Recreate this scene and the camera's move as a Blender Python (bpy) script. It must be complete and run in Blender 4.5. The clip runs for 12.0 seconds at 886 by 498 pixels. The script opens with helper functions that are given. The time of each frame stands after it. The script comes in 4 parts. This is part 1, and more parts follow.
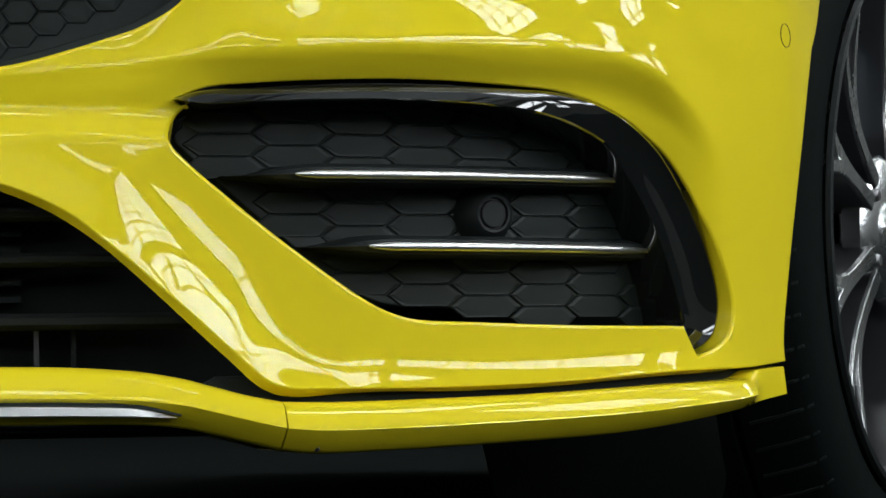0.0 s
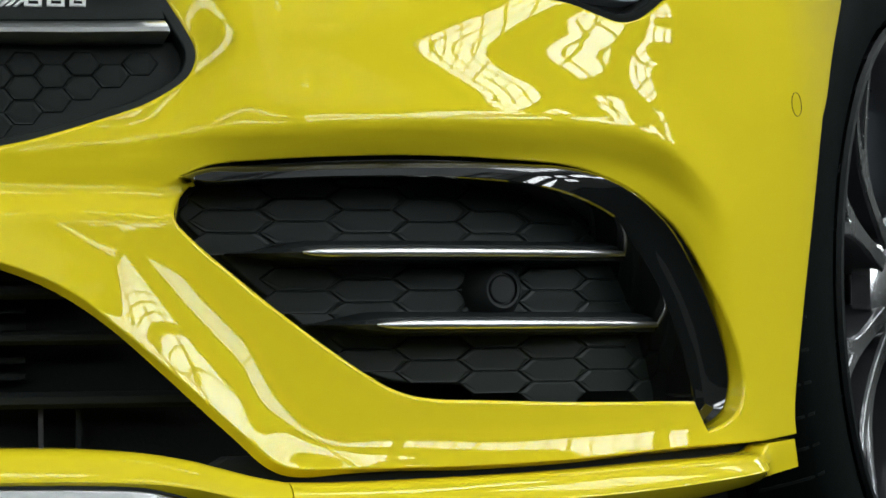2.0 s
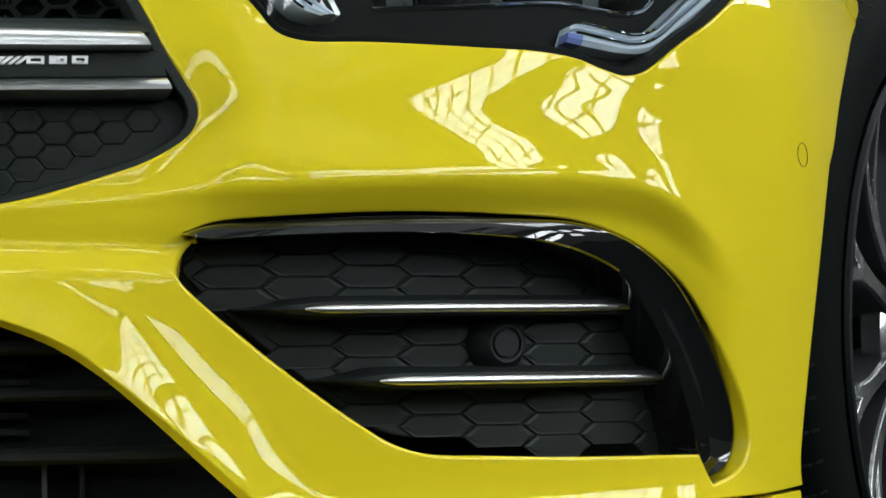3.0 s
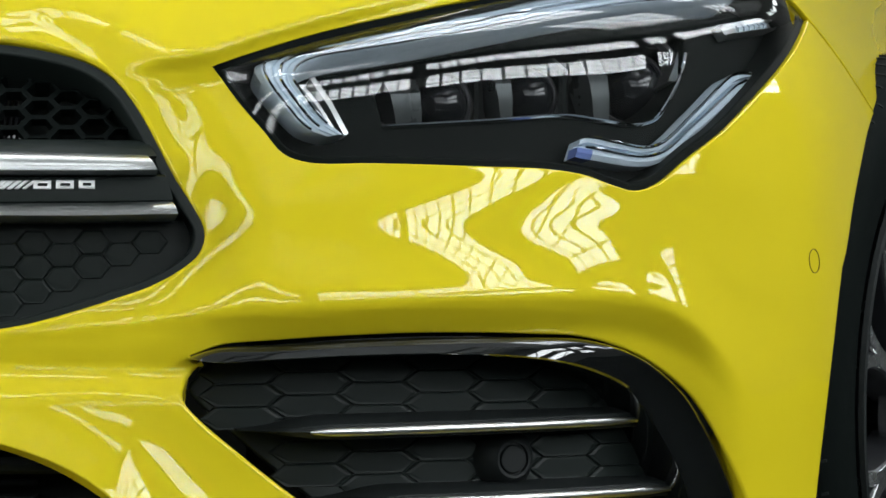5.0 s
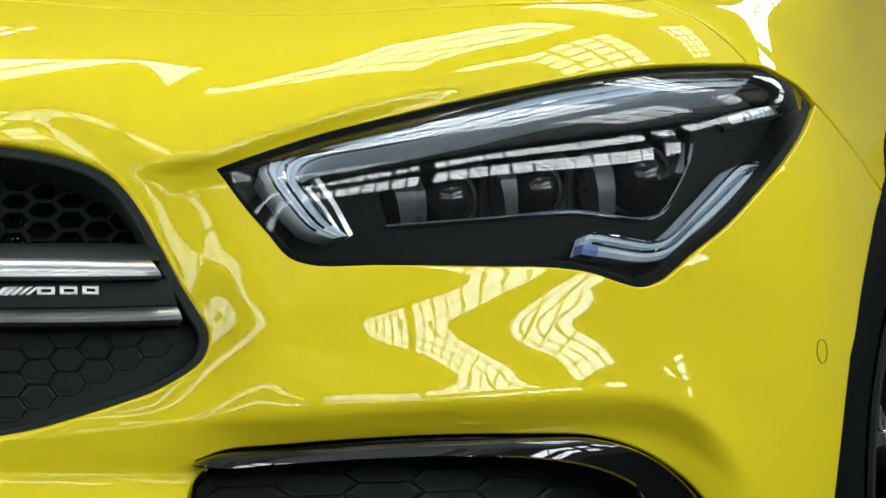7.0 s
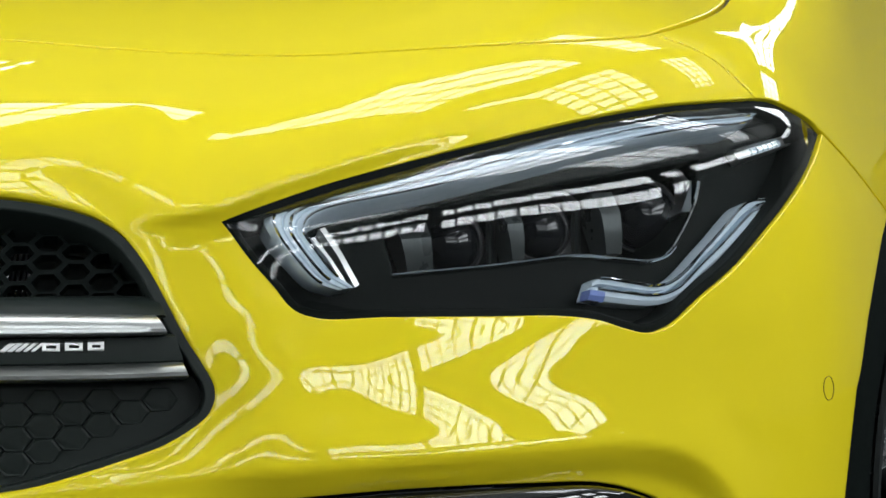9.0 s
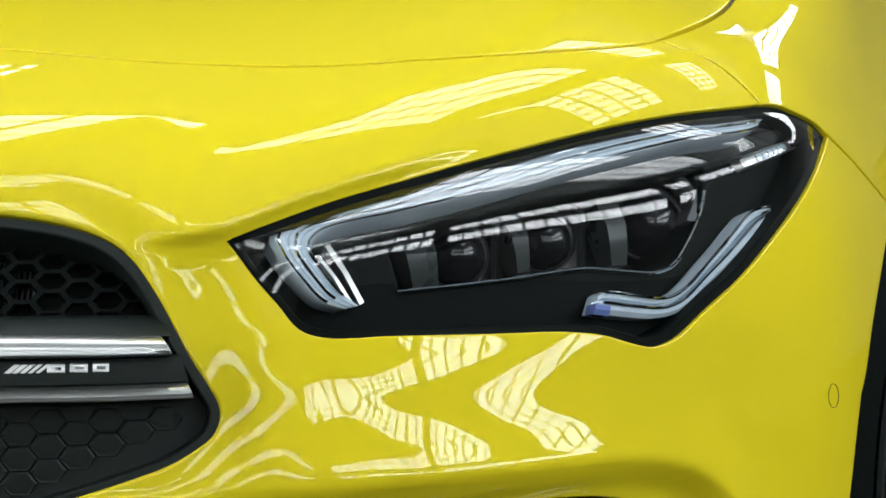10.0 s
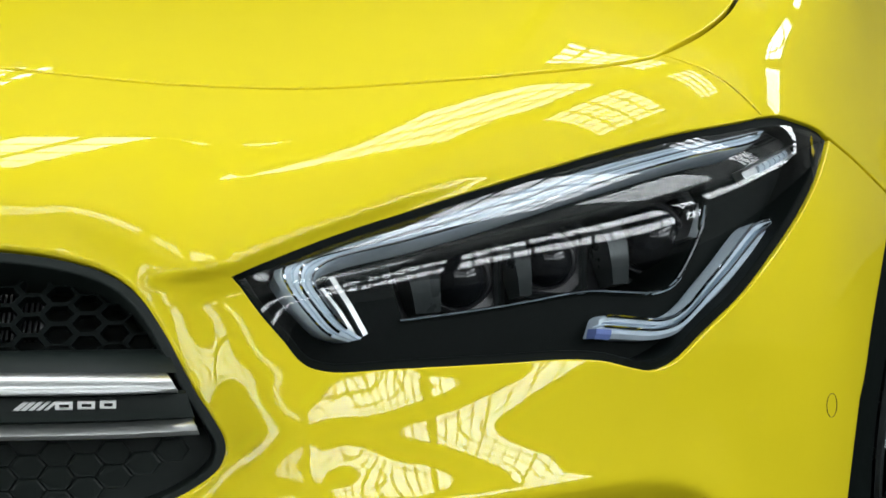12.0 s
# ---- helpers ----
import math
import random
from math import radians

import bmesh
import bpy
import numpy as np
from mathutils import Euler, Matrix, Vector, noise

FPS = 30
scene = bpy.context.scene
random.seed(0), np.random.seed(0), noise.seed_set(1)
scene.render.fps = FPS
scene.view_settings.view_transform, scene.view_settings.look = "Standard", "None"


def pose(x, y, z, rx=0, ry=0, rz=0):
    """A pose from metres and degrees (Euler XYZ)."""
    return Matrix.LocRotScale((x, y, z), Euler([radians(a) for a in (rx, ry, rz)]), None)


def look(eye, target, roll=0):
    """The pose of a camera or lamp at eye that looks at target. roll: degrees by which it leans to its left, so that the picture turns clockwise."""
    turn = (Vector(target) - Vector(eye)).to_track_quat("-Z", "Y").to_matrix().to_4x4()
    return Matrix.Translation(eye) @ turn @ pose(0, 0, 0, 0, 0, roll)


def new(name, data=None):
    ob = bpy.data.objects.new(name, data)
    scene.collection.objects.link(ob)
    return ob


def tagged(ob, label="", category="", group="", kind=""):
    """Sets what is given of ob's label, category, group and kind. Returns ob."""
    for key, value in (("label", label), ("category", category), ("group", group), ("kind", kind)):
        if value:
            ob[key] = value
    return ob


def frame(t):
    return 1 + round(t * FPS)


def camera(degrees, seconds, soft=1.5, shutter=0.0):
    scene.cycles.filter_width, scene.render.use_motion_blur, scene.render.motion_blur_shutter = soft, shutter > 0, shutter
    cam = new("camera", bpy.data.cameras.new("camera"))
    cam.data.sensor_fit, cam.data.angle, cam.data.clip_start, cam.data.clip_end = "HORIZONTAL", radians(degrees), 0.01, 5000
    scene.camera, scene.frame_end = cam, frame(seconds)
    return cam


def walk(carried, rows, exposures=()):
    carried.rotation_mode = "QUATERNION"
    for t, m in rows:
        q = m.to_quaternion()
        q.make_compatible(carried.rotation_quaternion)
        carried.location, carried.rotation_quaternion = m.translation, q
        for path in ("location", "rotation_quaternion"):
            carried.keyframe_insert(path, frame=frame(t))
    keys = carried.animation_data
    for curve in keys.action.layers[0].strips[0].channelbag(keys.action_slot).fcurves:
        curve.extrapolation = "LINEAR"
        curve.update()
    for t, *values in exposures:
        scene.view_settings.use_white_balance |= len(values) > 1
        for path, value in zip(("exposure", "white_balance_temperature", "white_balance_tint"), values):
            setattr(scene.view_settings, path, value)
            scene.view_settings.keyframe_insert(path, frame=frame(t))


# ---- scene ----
from mathutils.geometry import delaunay_2d_cdt

cam = camera(15.0, 12.0, soft=1.6)
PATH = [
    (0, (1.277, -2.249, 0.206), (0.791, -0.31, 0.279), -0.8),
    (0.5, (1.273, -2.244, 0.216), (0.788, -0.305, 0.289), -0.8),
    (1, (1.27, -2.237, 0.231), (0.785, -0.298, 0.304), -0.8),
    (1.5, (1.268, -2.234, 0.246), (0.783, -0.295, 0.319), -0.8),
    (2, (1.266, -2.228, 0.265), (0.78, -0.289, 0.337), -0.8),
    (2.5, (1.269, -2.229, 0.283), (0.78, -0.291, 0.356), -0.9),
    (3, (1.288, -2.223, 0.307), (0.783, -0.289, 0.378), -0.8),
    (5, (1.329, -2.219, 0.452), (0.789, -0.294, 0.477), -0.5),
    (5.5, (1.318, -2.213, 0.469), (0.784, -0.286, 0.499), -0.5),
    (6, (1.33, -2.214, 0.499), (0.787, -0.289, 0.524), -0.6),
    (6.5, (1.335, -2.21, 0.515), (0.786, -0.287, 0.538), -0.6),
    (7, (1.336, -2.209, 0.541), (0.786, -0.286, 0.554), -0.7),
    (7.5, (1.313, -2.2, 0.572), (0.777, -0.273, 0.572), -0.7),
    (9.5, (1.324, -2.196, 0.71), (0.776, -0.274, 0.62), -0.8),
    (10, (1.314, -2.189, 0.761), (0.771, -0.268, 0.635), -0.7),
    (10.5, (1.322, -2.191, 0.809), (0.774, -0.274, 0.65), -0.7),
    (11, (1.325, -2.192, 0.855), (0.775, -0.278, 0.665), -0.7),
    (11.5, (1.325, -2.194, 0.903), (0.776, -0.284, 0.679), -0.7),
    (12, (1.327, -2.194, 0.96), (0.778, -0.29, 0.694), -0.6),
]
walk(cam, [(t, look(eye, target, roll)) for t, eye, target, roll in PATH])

# ---- daylight through the hall's windows ----
world = bpy.data.worlds.new("sky")
scene.world = world
world.use_nodes = True
sky = world.node_tree.nodes.new("ShaderNodeTexSky")
sky.sky_type, sky.sun_disc, sky.sun_elevation, sky.sun_rotation = "NISHITA", False, radians(38), radians(200)
world.node_tree.links.new(sky.outputs[0], world.node_tree.nodes["Background"].inputs[0])
world.node_tree.nodes["Background"].inputs[1].default_value = 0.10
scene.view_settings.exposure = 0.15

HALL = dict(x0=-9.0, x1=9.5, y0=-11.0, y1=10.0, top=7.4)
# west is fill light from added windows out of view
LIGHT = dict(roof=7.3, south=8.0, east=11.0, west=10.0, north=8.0)


def window_light(name, m, width, height, radiance):
    data = bpy.data.lights.new(name, "AREA")
    data.shape, data.size, data.size_y = "RECTANGLE", width, height
    data.energy, data.color = radiance * math.pi * width * height, (0.93, 0.98, 1.0)
    ob = new(name, data)
    ob.matrix_world = m
    return ob


# ---- materials ----
def material(name):
    m = bpy.data.materials.new(name)
    m.use_nodes = True
    return m, m.node_tree, m.node_tree.nodes["Principled BSDF"]


def grain(tree, scale, detail=4.0, space="Object", stretch=(1, 1, 1)):
    coord, mapping, tex = (tree.nodes.new(n) for n in ("ShaderNodeTexCoord", "ShaderNodeMapping", "ShaderNodeTexNoise"))
    mapping.inputs["Scale"].default_value = stretch
    tex.inputs["Scale"].default_value, tex.inputs["Detail"].default_value = scale, detail
    tree.links.new(coord.outputs[space], mapping.inputs[0])
    tree.links.new(mapping.outputs[0], tex.inputs[0])
    return tex.outputs["Fac"]


def shaded(name, dark, light, rough, metal=0.0, scale=30.0, bump=0.0, bump_scale=400.0, coat=0.0, spread=0.06, specular=0.5):
    """A surface whose colour and roughness vary at two scales, with a fine bump."""
    m, tree, bsdf = material(name)
    mix = tree.nodes.new("ShaderNodeMix")
    mix.data_type = "RGBA"
    mix.inputs[6].default_value, mix.inputs[7].default_value = (*dark, 1), (*light, 1)
    big, small = grain(tree, scale), grain(tree, scale * 9)
    both = tree.nodes.new("ShaderNodeMath")
    both.operation = "MULTIPLY_ADD"
    both.inputs[1].default_value = 0.5
    half = tree.nodes.new("ShaderNodeMath")
    half.operation, half.inputs[1].default_value = "MULTIPLY", 0.5
    tree.links.new(small, half.inputs[0])
    tree.links.new(big, both.inputs[0])
    tree.links.new(half.outputs[0], both.inputs[2])
    tree.links.new(both.outputs[0], mix.inputs[0])
    tree.links.new(mix.outputs[2], bsdf.inputs["Base Color"])
    ramp = tree.nodes.new("ShaderNodeMapRange")
    ramp.inputs[3].default_value, ramp.inputs[4].default_value = max(rough - spread, 0.01), rough + spread
    tree.links.new(big, ramp.inputs[0])
    tree.links.new(ramp.outputs[0], bsdf.inputs["Roughness"])
    bsdf.inputs["Metallic"].default_value = metal
    bsdf.inputs["Specular IOR Level"].default_value = specular
    bsdf.inputs["Coat Weight"].default_value, bsdf.inputs["Coat Roughness"].default_value = coat, 0.02
    if bump:
        b = tree.nodes.new("ShaderNodeBump")
        b.inputs["Strength"].default_value, b.inputs["Distance"].default_value = bump, 0.001
        tree.links.new(grain(tree, bump_scale), b.inputs["Height"])
        tree.links.new(b.outputs[0], bsdf.inputs["Normal"])
    return m


def clear(name, tint, ior=1.45):
    """Thin clear plastic or glass: see-through, with a reflection that grows at grazing angles."""
    m, tree, bsdf = material(name)
    tree.nodes.remove(bsdf)
    mix, see, gloss, rim = (tree.nodes.new(n) for n in ("ShaderNodeMixShader", "ShaderNodeBsdfTransparent", "ShaderNodeBsdfGlossy", "ShaderNodeFresnel"))
    see.inputs[0].default_value, gloss.inputs["Roughness"].default_value, rim.inputs[0].default_value = (*tint, 1), 0.002, ior
    tree.links.new(rim.outputs[0], mix.inputs[0])
    tree.links.new(see.outputs[0], mix.inputs[1])
    tree.links.new(gloss.outputs[0], mix.inputs[2])
    tree.links.new(mix.outputs[0], tree.nodes["Material Output"].inputs[0])
    return m


YELLOW = shaded("yellow_paint", (0.69, 0.56, 0.014), (0.73, 0.595, 0.018), 0.5, scale=3.0, coat=1.0, spread=0.03, specular=0.0)
YELLOW.node_tree.nodes["Principled BSDF"].inputs["Coat IOR"].default_value = 1.44
GLOSS = shaded("gloss_black", (0.005, 0.006, 0.006), (0.008, 0.009, 0.009), 0.04, scale=8.0, coat=1.0, spread=0.02)
SATIN = shaded("black_plastic", (0.010, 0.0125, 0.0125), (0.015, 0.018, 0.018), 0.5, scale=20.0, bump=0.15, bump_scale=900.0, specular=0.22)
MATT = shaded("dark_liner", (0.0075, 0.0100, 0.0092), (0.013, 0.0165, 0.0155), 0.8, scale=9.0, bump=0.3, bump_scale=300.0, specular=0.2)
SEAL = shaded("dull_black", (0.0075, 0.0115, 0.010), (0.0125, 0.0175, 0.0155), 0.5, scale=20.0, bump=0.1, bump_scale=800.0, specular=0.22)
BEZEL = shaded("lamp_black", (0.0032, 0.0050, 0.0045), (0.0055, 0.0078, 0.0072), 0.5, scale=25.0, bump=0.08, bump_scale=900.0, specular=0.05)
TILE = shaded("ribbed_black_plastic", (0.0070, 0.0118, 0.0104), (0.0112, 0.0170, 0.0152), 0.5, scale=20.0, bump=0.1, bump_scale=800.0, specular=0.3)
CHROME = shaded("satin_chrome", (0.58, 0.59, 0.58), (0.68, 0.69, 0.68), 0.32, metal=1.0, scale=14.0, spread=0.03)
BRIGHT = shaded("bright_chrome", (0.80, 0.82, 0.84), (0.88, 0.90, 0.92), 0.05, metal=1.0, scale=14.0, spread=0.02)
RUBBER = shaded("tyre_rubber", (0.0030, 0.0048, 0.0043), (0.0058, 0.0082, 0.0075), 0.62, scale=40.0, bump=0.3, bump_scale=700.0, spread=0.08, specular=0.03)
ALLOY = shaded("machined_alloy", (0.66, 0.68, 0.68), (0.80, 0.82, 0.82), 0.26, metal=1.0, scale=20.0, spread=0.05)
ANTHRACITE = shaded("anthracite_paint", (0.018, 0.019, 0.021), (0.03, 0.031, 0.034), 0.3, scale=20.0, coat=0.6)
STEEL = shaded("brake_steel", (0.30, 0.30, 0.31), (0.45, 0.45, 0.46), 0.32, metal=1.0, scale=30.0, spread=0.08)
LENS = clear("clear_lens", (0.96, 0.97, 0.98), 1.72)
# far darker than concrete: the shade around the car is put into this colour
CONCRETE = shaded("shade_dark_concrete", (0.0045, 0.0055, 0.0052), (0.0095, 0.011, 0.0105), 0.8, scale=0.9, bump=0.4, bump_scale=40.0, spread=0.15, specular=0.0)
BRICK = shaded("dark_brickwork", (0.07, 0.072, 0.068), (0.14, 0.142, 0.135), 0.8, scale=2.2, bump=0.6, bump_scale=30.0)
ROOFING = shaded("grey_roof_boards", (0.48, 0.50, 0.49), (0.62, 0.64, 0.63), 0.7, scale=1.5, bump=0.5, bump_scale=20.0)
IRON = shaded("painted_iron", (0.03, 0.033, 0.033), (0.06, 0.063, 0.062), 0.5, scale=6.0, bump=0.2, bump_scale=60.0)


# ---- making meshes ----
def part(name, bm, mat, parent=None, label=""):
    """Links a bmesh as one mesh object, under a thing or a part where one is given."""
    mesh = bpy.data.meshes.new(name)
    bm.to_mesh(mesh)
    bm.free()
    return placed(name, mesh, mat, parent, label)


def placed(name, mesh, mat, parent=None, label=""):
    if mat:
        mesh.materials.append(mat)
    ob = new(name, mesh)
    ob.parent = parent
    return tagged(ob, label)


def thing(name, at, label, category, group="", kind=""):
    ob = new(name)
    ob.location = at
    ob.empty_display_size = 0.1
    tagged(ob, label, category, group, kind)
    bpy.context.view_layer.update()
    return ob


def held(ob, parent):
    """Parents ob without moving it."""
    ob.parent = parent
    ob.matrix_parent_inverse = Matrix.Translation(parent.matrix_world.translation).inverted() if parent.type == "EMPTY" else Matrix()
    return ob


def raw(name, verts, faces, mat, parent=None, label="", flat=False, normals=None):
    mesh = bpy.data.meshes.new(name)
    mesh.from_pydata([tuple(map(float, v)) for v in verts], [], [tuple(map(int, f)) for f in faces])
    mesh.update()
    if not flat:
        mesh.polygons.foreach_set("use_smooth", [True] * len(mesh.polygons))
    if normals is not None:
        mesh.normals_split_custom_set_from_vertices([tuple(map(float, n)) for n in normals])
    mesh.materials.append(mat)
    ob = new(name, mesh)
    if parent:
        held(ob, parent)
    return tagged(ob, label)


def boxes(name, spans, mat, parent=None, label="", bevel=0.0, kind="", category=""):
    """Boxes given by their corners (x0, y0, z0, x1, y1, z1), in one mesh."""
    bm = bmesh.new()
    for x0, y0, z0, x1, y1, z1 in spans:
        made = bmesh.ops.create_cube(bm, size=1.0, matrix=Matrix.LocRotScale(((x0 + x1) / 2, (y0 + y1) / 2, (z0 + z1) / 2), None, (x1 - x0, y1 - y0, z1 - z0)))
        if bevel:
            edges = list({e for v in made["verts"] for e in v.link_edges})
            bmesh.ops.bevel(bm, geom=edges, offset=bevel, segments=2, affect="EDGES")
    mesh = bpy.data.meshes.new(name)
    bm.to_mesh(mesh)
    bm.free()
    mesh.materials.append(mat)
    ob = new(name, mesh)
    if parent:
        held(ob, parent)
    return tagged(ob, label, category, "", kind)


def loft(name, rings, mat, parent=None, label="", closed=True, caps=True, flat=False):
    """A skin over rings of points, all of one length; closed: each ring is a loop."""
    rings = np.array(rings, float)
    n, k, _ = rings.shape
    faces = []
    for a in range(n - 1):
        for b in range(k if closed else k - 1):
            c = (b + 1) % k
            faces.append((a * k + b, a * k + c, (a + 1) * k + c, (a + 1) * k + b))
    if caps and closed:
        faces += [tuple(range(k))[::-1], tuple(range((n - 1) * k, n * k))]
    ob = raw(name, rings.reshape(-1, 3), faces, mat, parent, label, flat)
    bm = bmesh.new()
    bm.from_mesh(ob.data)
    bmesh.ops.recalc_face_normals(bm, faces=bm.faces)
    for e in bm.edges:
        e.smooth = len(e.link_faces) < 2 or e.calc_face_angle(0) < radians(34)
    bm.to_mesh(ob.data)
    bm.free()
    return ob


def curve_through(points, step=0.006, closed=False):
    """A smooth line through control points (centripetal), sampled at even steps."""
    p = np.array(points, float)
    if len(p) == 2:
        n = max(2, int(np.linalg.norm(p[1] - p[0]) / step) + 1)
        return p[0] + (p[1] - p[0]) * np.linspace(0, 1, n)[:, None]
    p = np.r_[p[-1:], p, p[:2]] if closed else np.r_[[2 * p[0] - p[1]], p, [2 * p[-1] - p[-2]]]
    out = []
    for a, b, c, d in zip(p, p[1:], p[2:], p[3:]):
        t0 = 0.0
        t1 = t0 + max(np.linalg.norm(b - a), 1e-9) ** 0.5
        t2 = t1 + max(np.linalg.norm(c - b), 1e-9) ** 0.5
        t3 = t2 + max(np.linalg.norm(d - c), 1e-9) ** 0.5
        t = np.linspace(t1, t2, max(2, int(np.linalg.norm(c - b) / step) + 1), endpoint=False)[:, None]
        a1, a2, a3 = (t1 - t) / (t1 - t0) * a + (t - t0) / (t1 - t0) * b, (t2 - t) / (t2 - t1) * b + (t - t1) / (t2 - t1) * c, (t3 - t) / (t3 - t2) * c + (t - t2) / (t3 - t2) * d
        b1, b2 = (t2 - t) / (t2 - t0) * a1 + (t - t0) / (t2 - t0) * a2, (t3 - t) / (t3 - t1) * a2 + (t - t1) / (t3 - t1) * a3
        out.append((t2 - t) / (t2 - t1) * b1 + (t - t1) / (t2 - t1) * b2)
    return np.concatenate(out + ([] if closed else [p[-2:-1]]))


def outline(*segments, step=0.006):
    """A closed outline from smooth stretches that meet in corners."""
    return np.concatenate([curve_through(s, step)[:-1] for s in segments])


def inside(points, polygon):
    x, y = points[:, 0], points[:, 1]
    hit = np.zeros(len(points), bool)
    for (x0, y0), (x1, y1) in zip(polygon, np.roll(polygon, -1, axis=0)):
        if y0 != y1:
            hit ^= ((y0 > y) != (y1 > y)) & (x < (x1 - x0) * (y - y0) / (y1 - y0) + x0)
    return hit


def away(points, polygon):
    """Each point's distance to the outline."""
    best = np.full(len(points), 9.0)
    for p, q in zip(polygon, np.roll(polygon, -1, axis=0)):
        d = q - p
        t = np.clip(((points - p) @ d) / max(d @ d, 1e-12), 0, 1)
        best = np.minimum(best, np.linalg.norm(points - p - t[:, None] * d, axis=1))
    return best


def area(polygon):
    x, y = polygon.T
    return 0.5 * (x * np.roll(y, -1) - y * np.roll(x, -1)).sum()


def grown(loop, d):
    """An outline moved to its right-hand side by d; a loop that runs counter-clockwise grows."""
    along = np.roll(loop, -1, axis=0) - np.roll(loop, 1, axis=0)
    side = np.stack([along[:, 1], -along[:, 0]], -1)
    side /= np.linalg.norm(side, axis=1, keepdims=True) + 1e-12
    return loop + side * d


def resampled(points, n, step=0.003):
    """A smooth line through control points as n points at even distances."""
    p = curve_through(points, step)
    d = np.r_[0, np.cumsum(np.linalg.norm(np.diff(p, axis=0), axis=1))]
    return np.stack([np.interp(np.linspace(0, d[-1], n), d, c) for c in p.T], -1)


def band(name, top, bottom, section, mat, parent, label="", n=90):
    """A bar between two lines on the body: its section lists (share of the way from top to bottom, depth behind the surface), or gives that list at 0..1 along."""
    top, bottom = resampled(top, n), resampled(bottom, n)
    rings = []
    for k, (a, b) in enumerate(zip(top, bottom)):
        prof = np.array(section(k / (n - 1)) if callable(section) else section)
        sv = a + (b - a) * prof[:, :1]
        rings.append(set_in(sv[:, 0], sv[:, 1], prof[:, 1]))
    return loft(name, rings, mat, parent, label)


def tube(name, path, radius, mat, parent, label="", sides=8, taper=None):
    """A round bar along points in space; taper: radii at even steps along it."""
    path = np.array(path, float)
    rings = []
    for k, p in enumerate(path):
        d = path[min(k + 1, len(path) - 1)] - path[max(k - 1, 0)]
        d /= np.linalg.norm(d)
        a = np.cross(d, (0.12, 0.3, 0.95))
        a /= np.linalg.norm(a)
        b = np.cross(d, a)
        r = radius if taper is None else np.interp(k / (len(path) - 1), np.linspace(0, 1, len(taper)), taper)
        rings.append([p + r * (math.cos(t) * a + math.sin(t) * b) for t in np.linspace(0, 2 * math.pi, sides, endpoint=False)])
    return loft(name, rings, mat, parent, label)


def lathe(name, profile, m, mat, parent, label="", steps=96, closed=False):
    """Turns a profile of (radius, height) about the local z axis of the pose m."""
    rings = []
    for a in np.linspace(0, 2 * math.pi, steps, endpoint=False):
        rings.append([m @ Vector((r * math.cos(a), r * math.sin(a), h)) for r, h in profile])
    rings = np.array(rings)
    k = len(profile)
    faces = [(a * k + b, a * k + b + 1, ((a + 1) % steps) * k + b + 1, ((a + 1) % steps) * k + b) for a in range(steps) for b in range(k - 1)]
    if closed:
        faces += [(a * k + k - 1, a * k, ((a + 1) % steps) * k, ((a + 1) % steps) * k + k - 1) for a in range(steps)]
    ob = raw(name, rings.reshape(-1, 3), faces, mat, parent, label)
    bm = bmesh.new()
    bm.from_mesh(ob.data)
    bmesh.ops.remove_doubles(bm, verts=bm.verts, dist=1e-6)
    bmesh.ops.recalc_face_normals(bm, faces=bm.faces)
    for e in bm.edges:
        e.smooth = len(e.link_faces) < 2 or e.calc_face_angle(0) < radians(40)
    bm.to_mesh(ob.data)
    bm.free()
    return ob


def triangles(outer, holes, grid):
    """Triangles of a flat region with holes, on an even net of points: 2D points, faces, and the loops' point numbers."""
    lo, hi = outer.min(0), outer.max(0)
    a, b = np.meshgrid(np.arange(lo[0], hi[0], grid), np.arange(lo[1], hi[1], grid), indexing="ij")
    net = np.stack([a.ravel(), b.ravel()], -1)
    keep = inside(net, outer) & (away(net, outer) > grid * 0.55)
    for h in holes:
        keep &= ~inside(net, h) & (away(net, h) > grid * 0.55)
    loops, points, edges = [], [], []
    for loop in (outer, *holes):
        first = len(points)
        points += [Vector(p) for p in loop]
        ids = list(range(first, len(points)))
        edges += list(zip(ids, ids[1:] + ids[:1]))
        loops.append(ids)
    points += [Vector(p) for p in net[keep]]
    verts, _, faces, origin, _, _ = delaunay_2d_cdt(points, edges, [], 0, 1e-7)
    verts = np.array([tuple(v) for v in verts])
    where = {o: n for n, group in enumerate(origin) for o in group}
    faces = np.array([f for f in faces if len(f) == 3])
    mid = verts[faces].mean(1)
    keep = inside(mid, outer)
    for h in holes:
        keep &= ~inside(mid, h)
    return verts, faces[keep], [[where[i] for i in ids] for ids in loops]


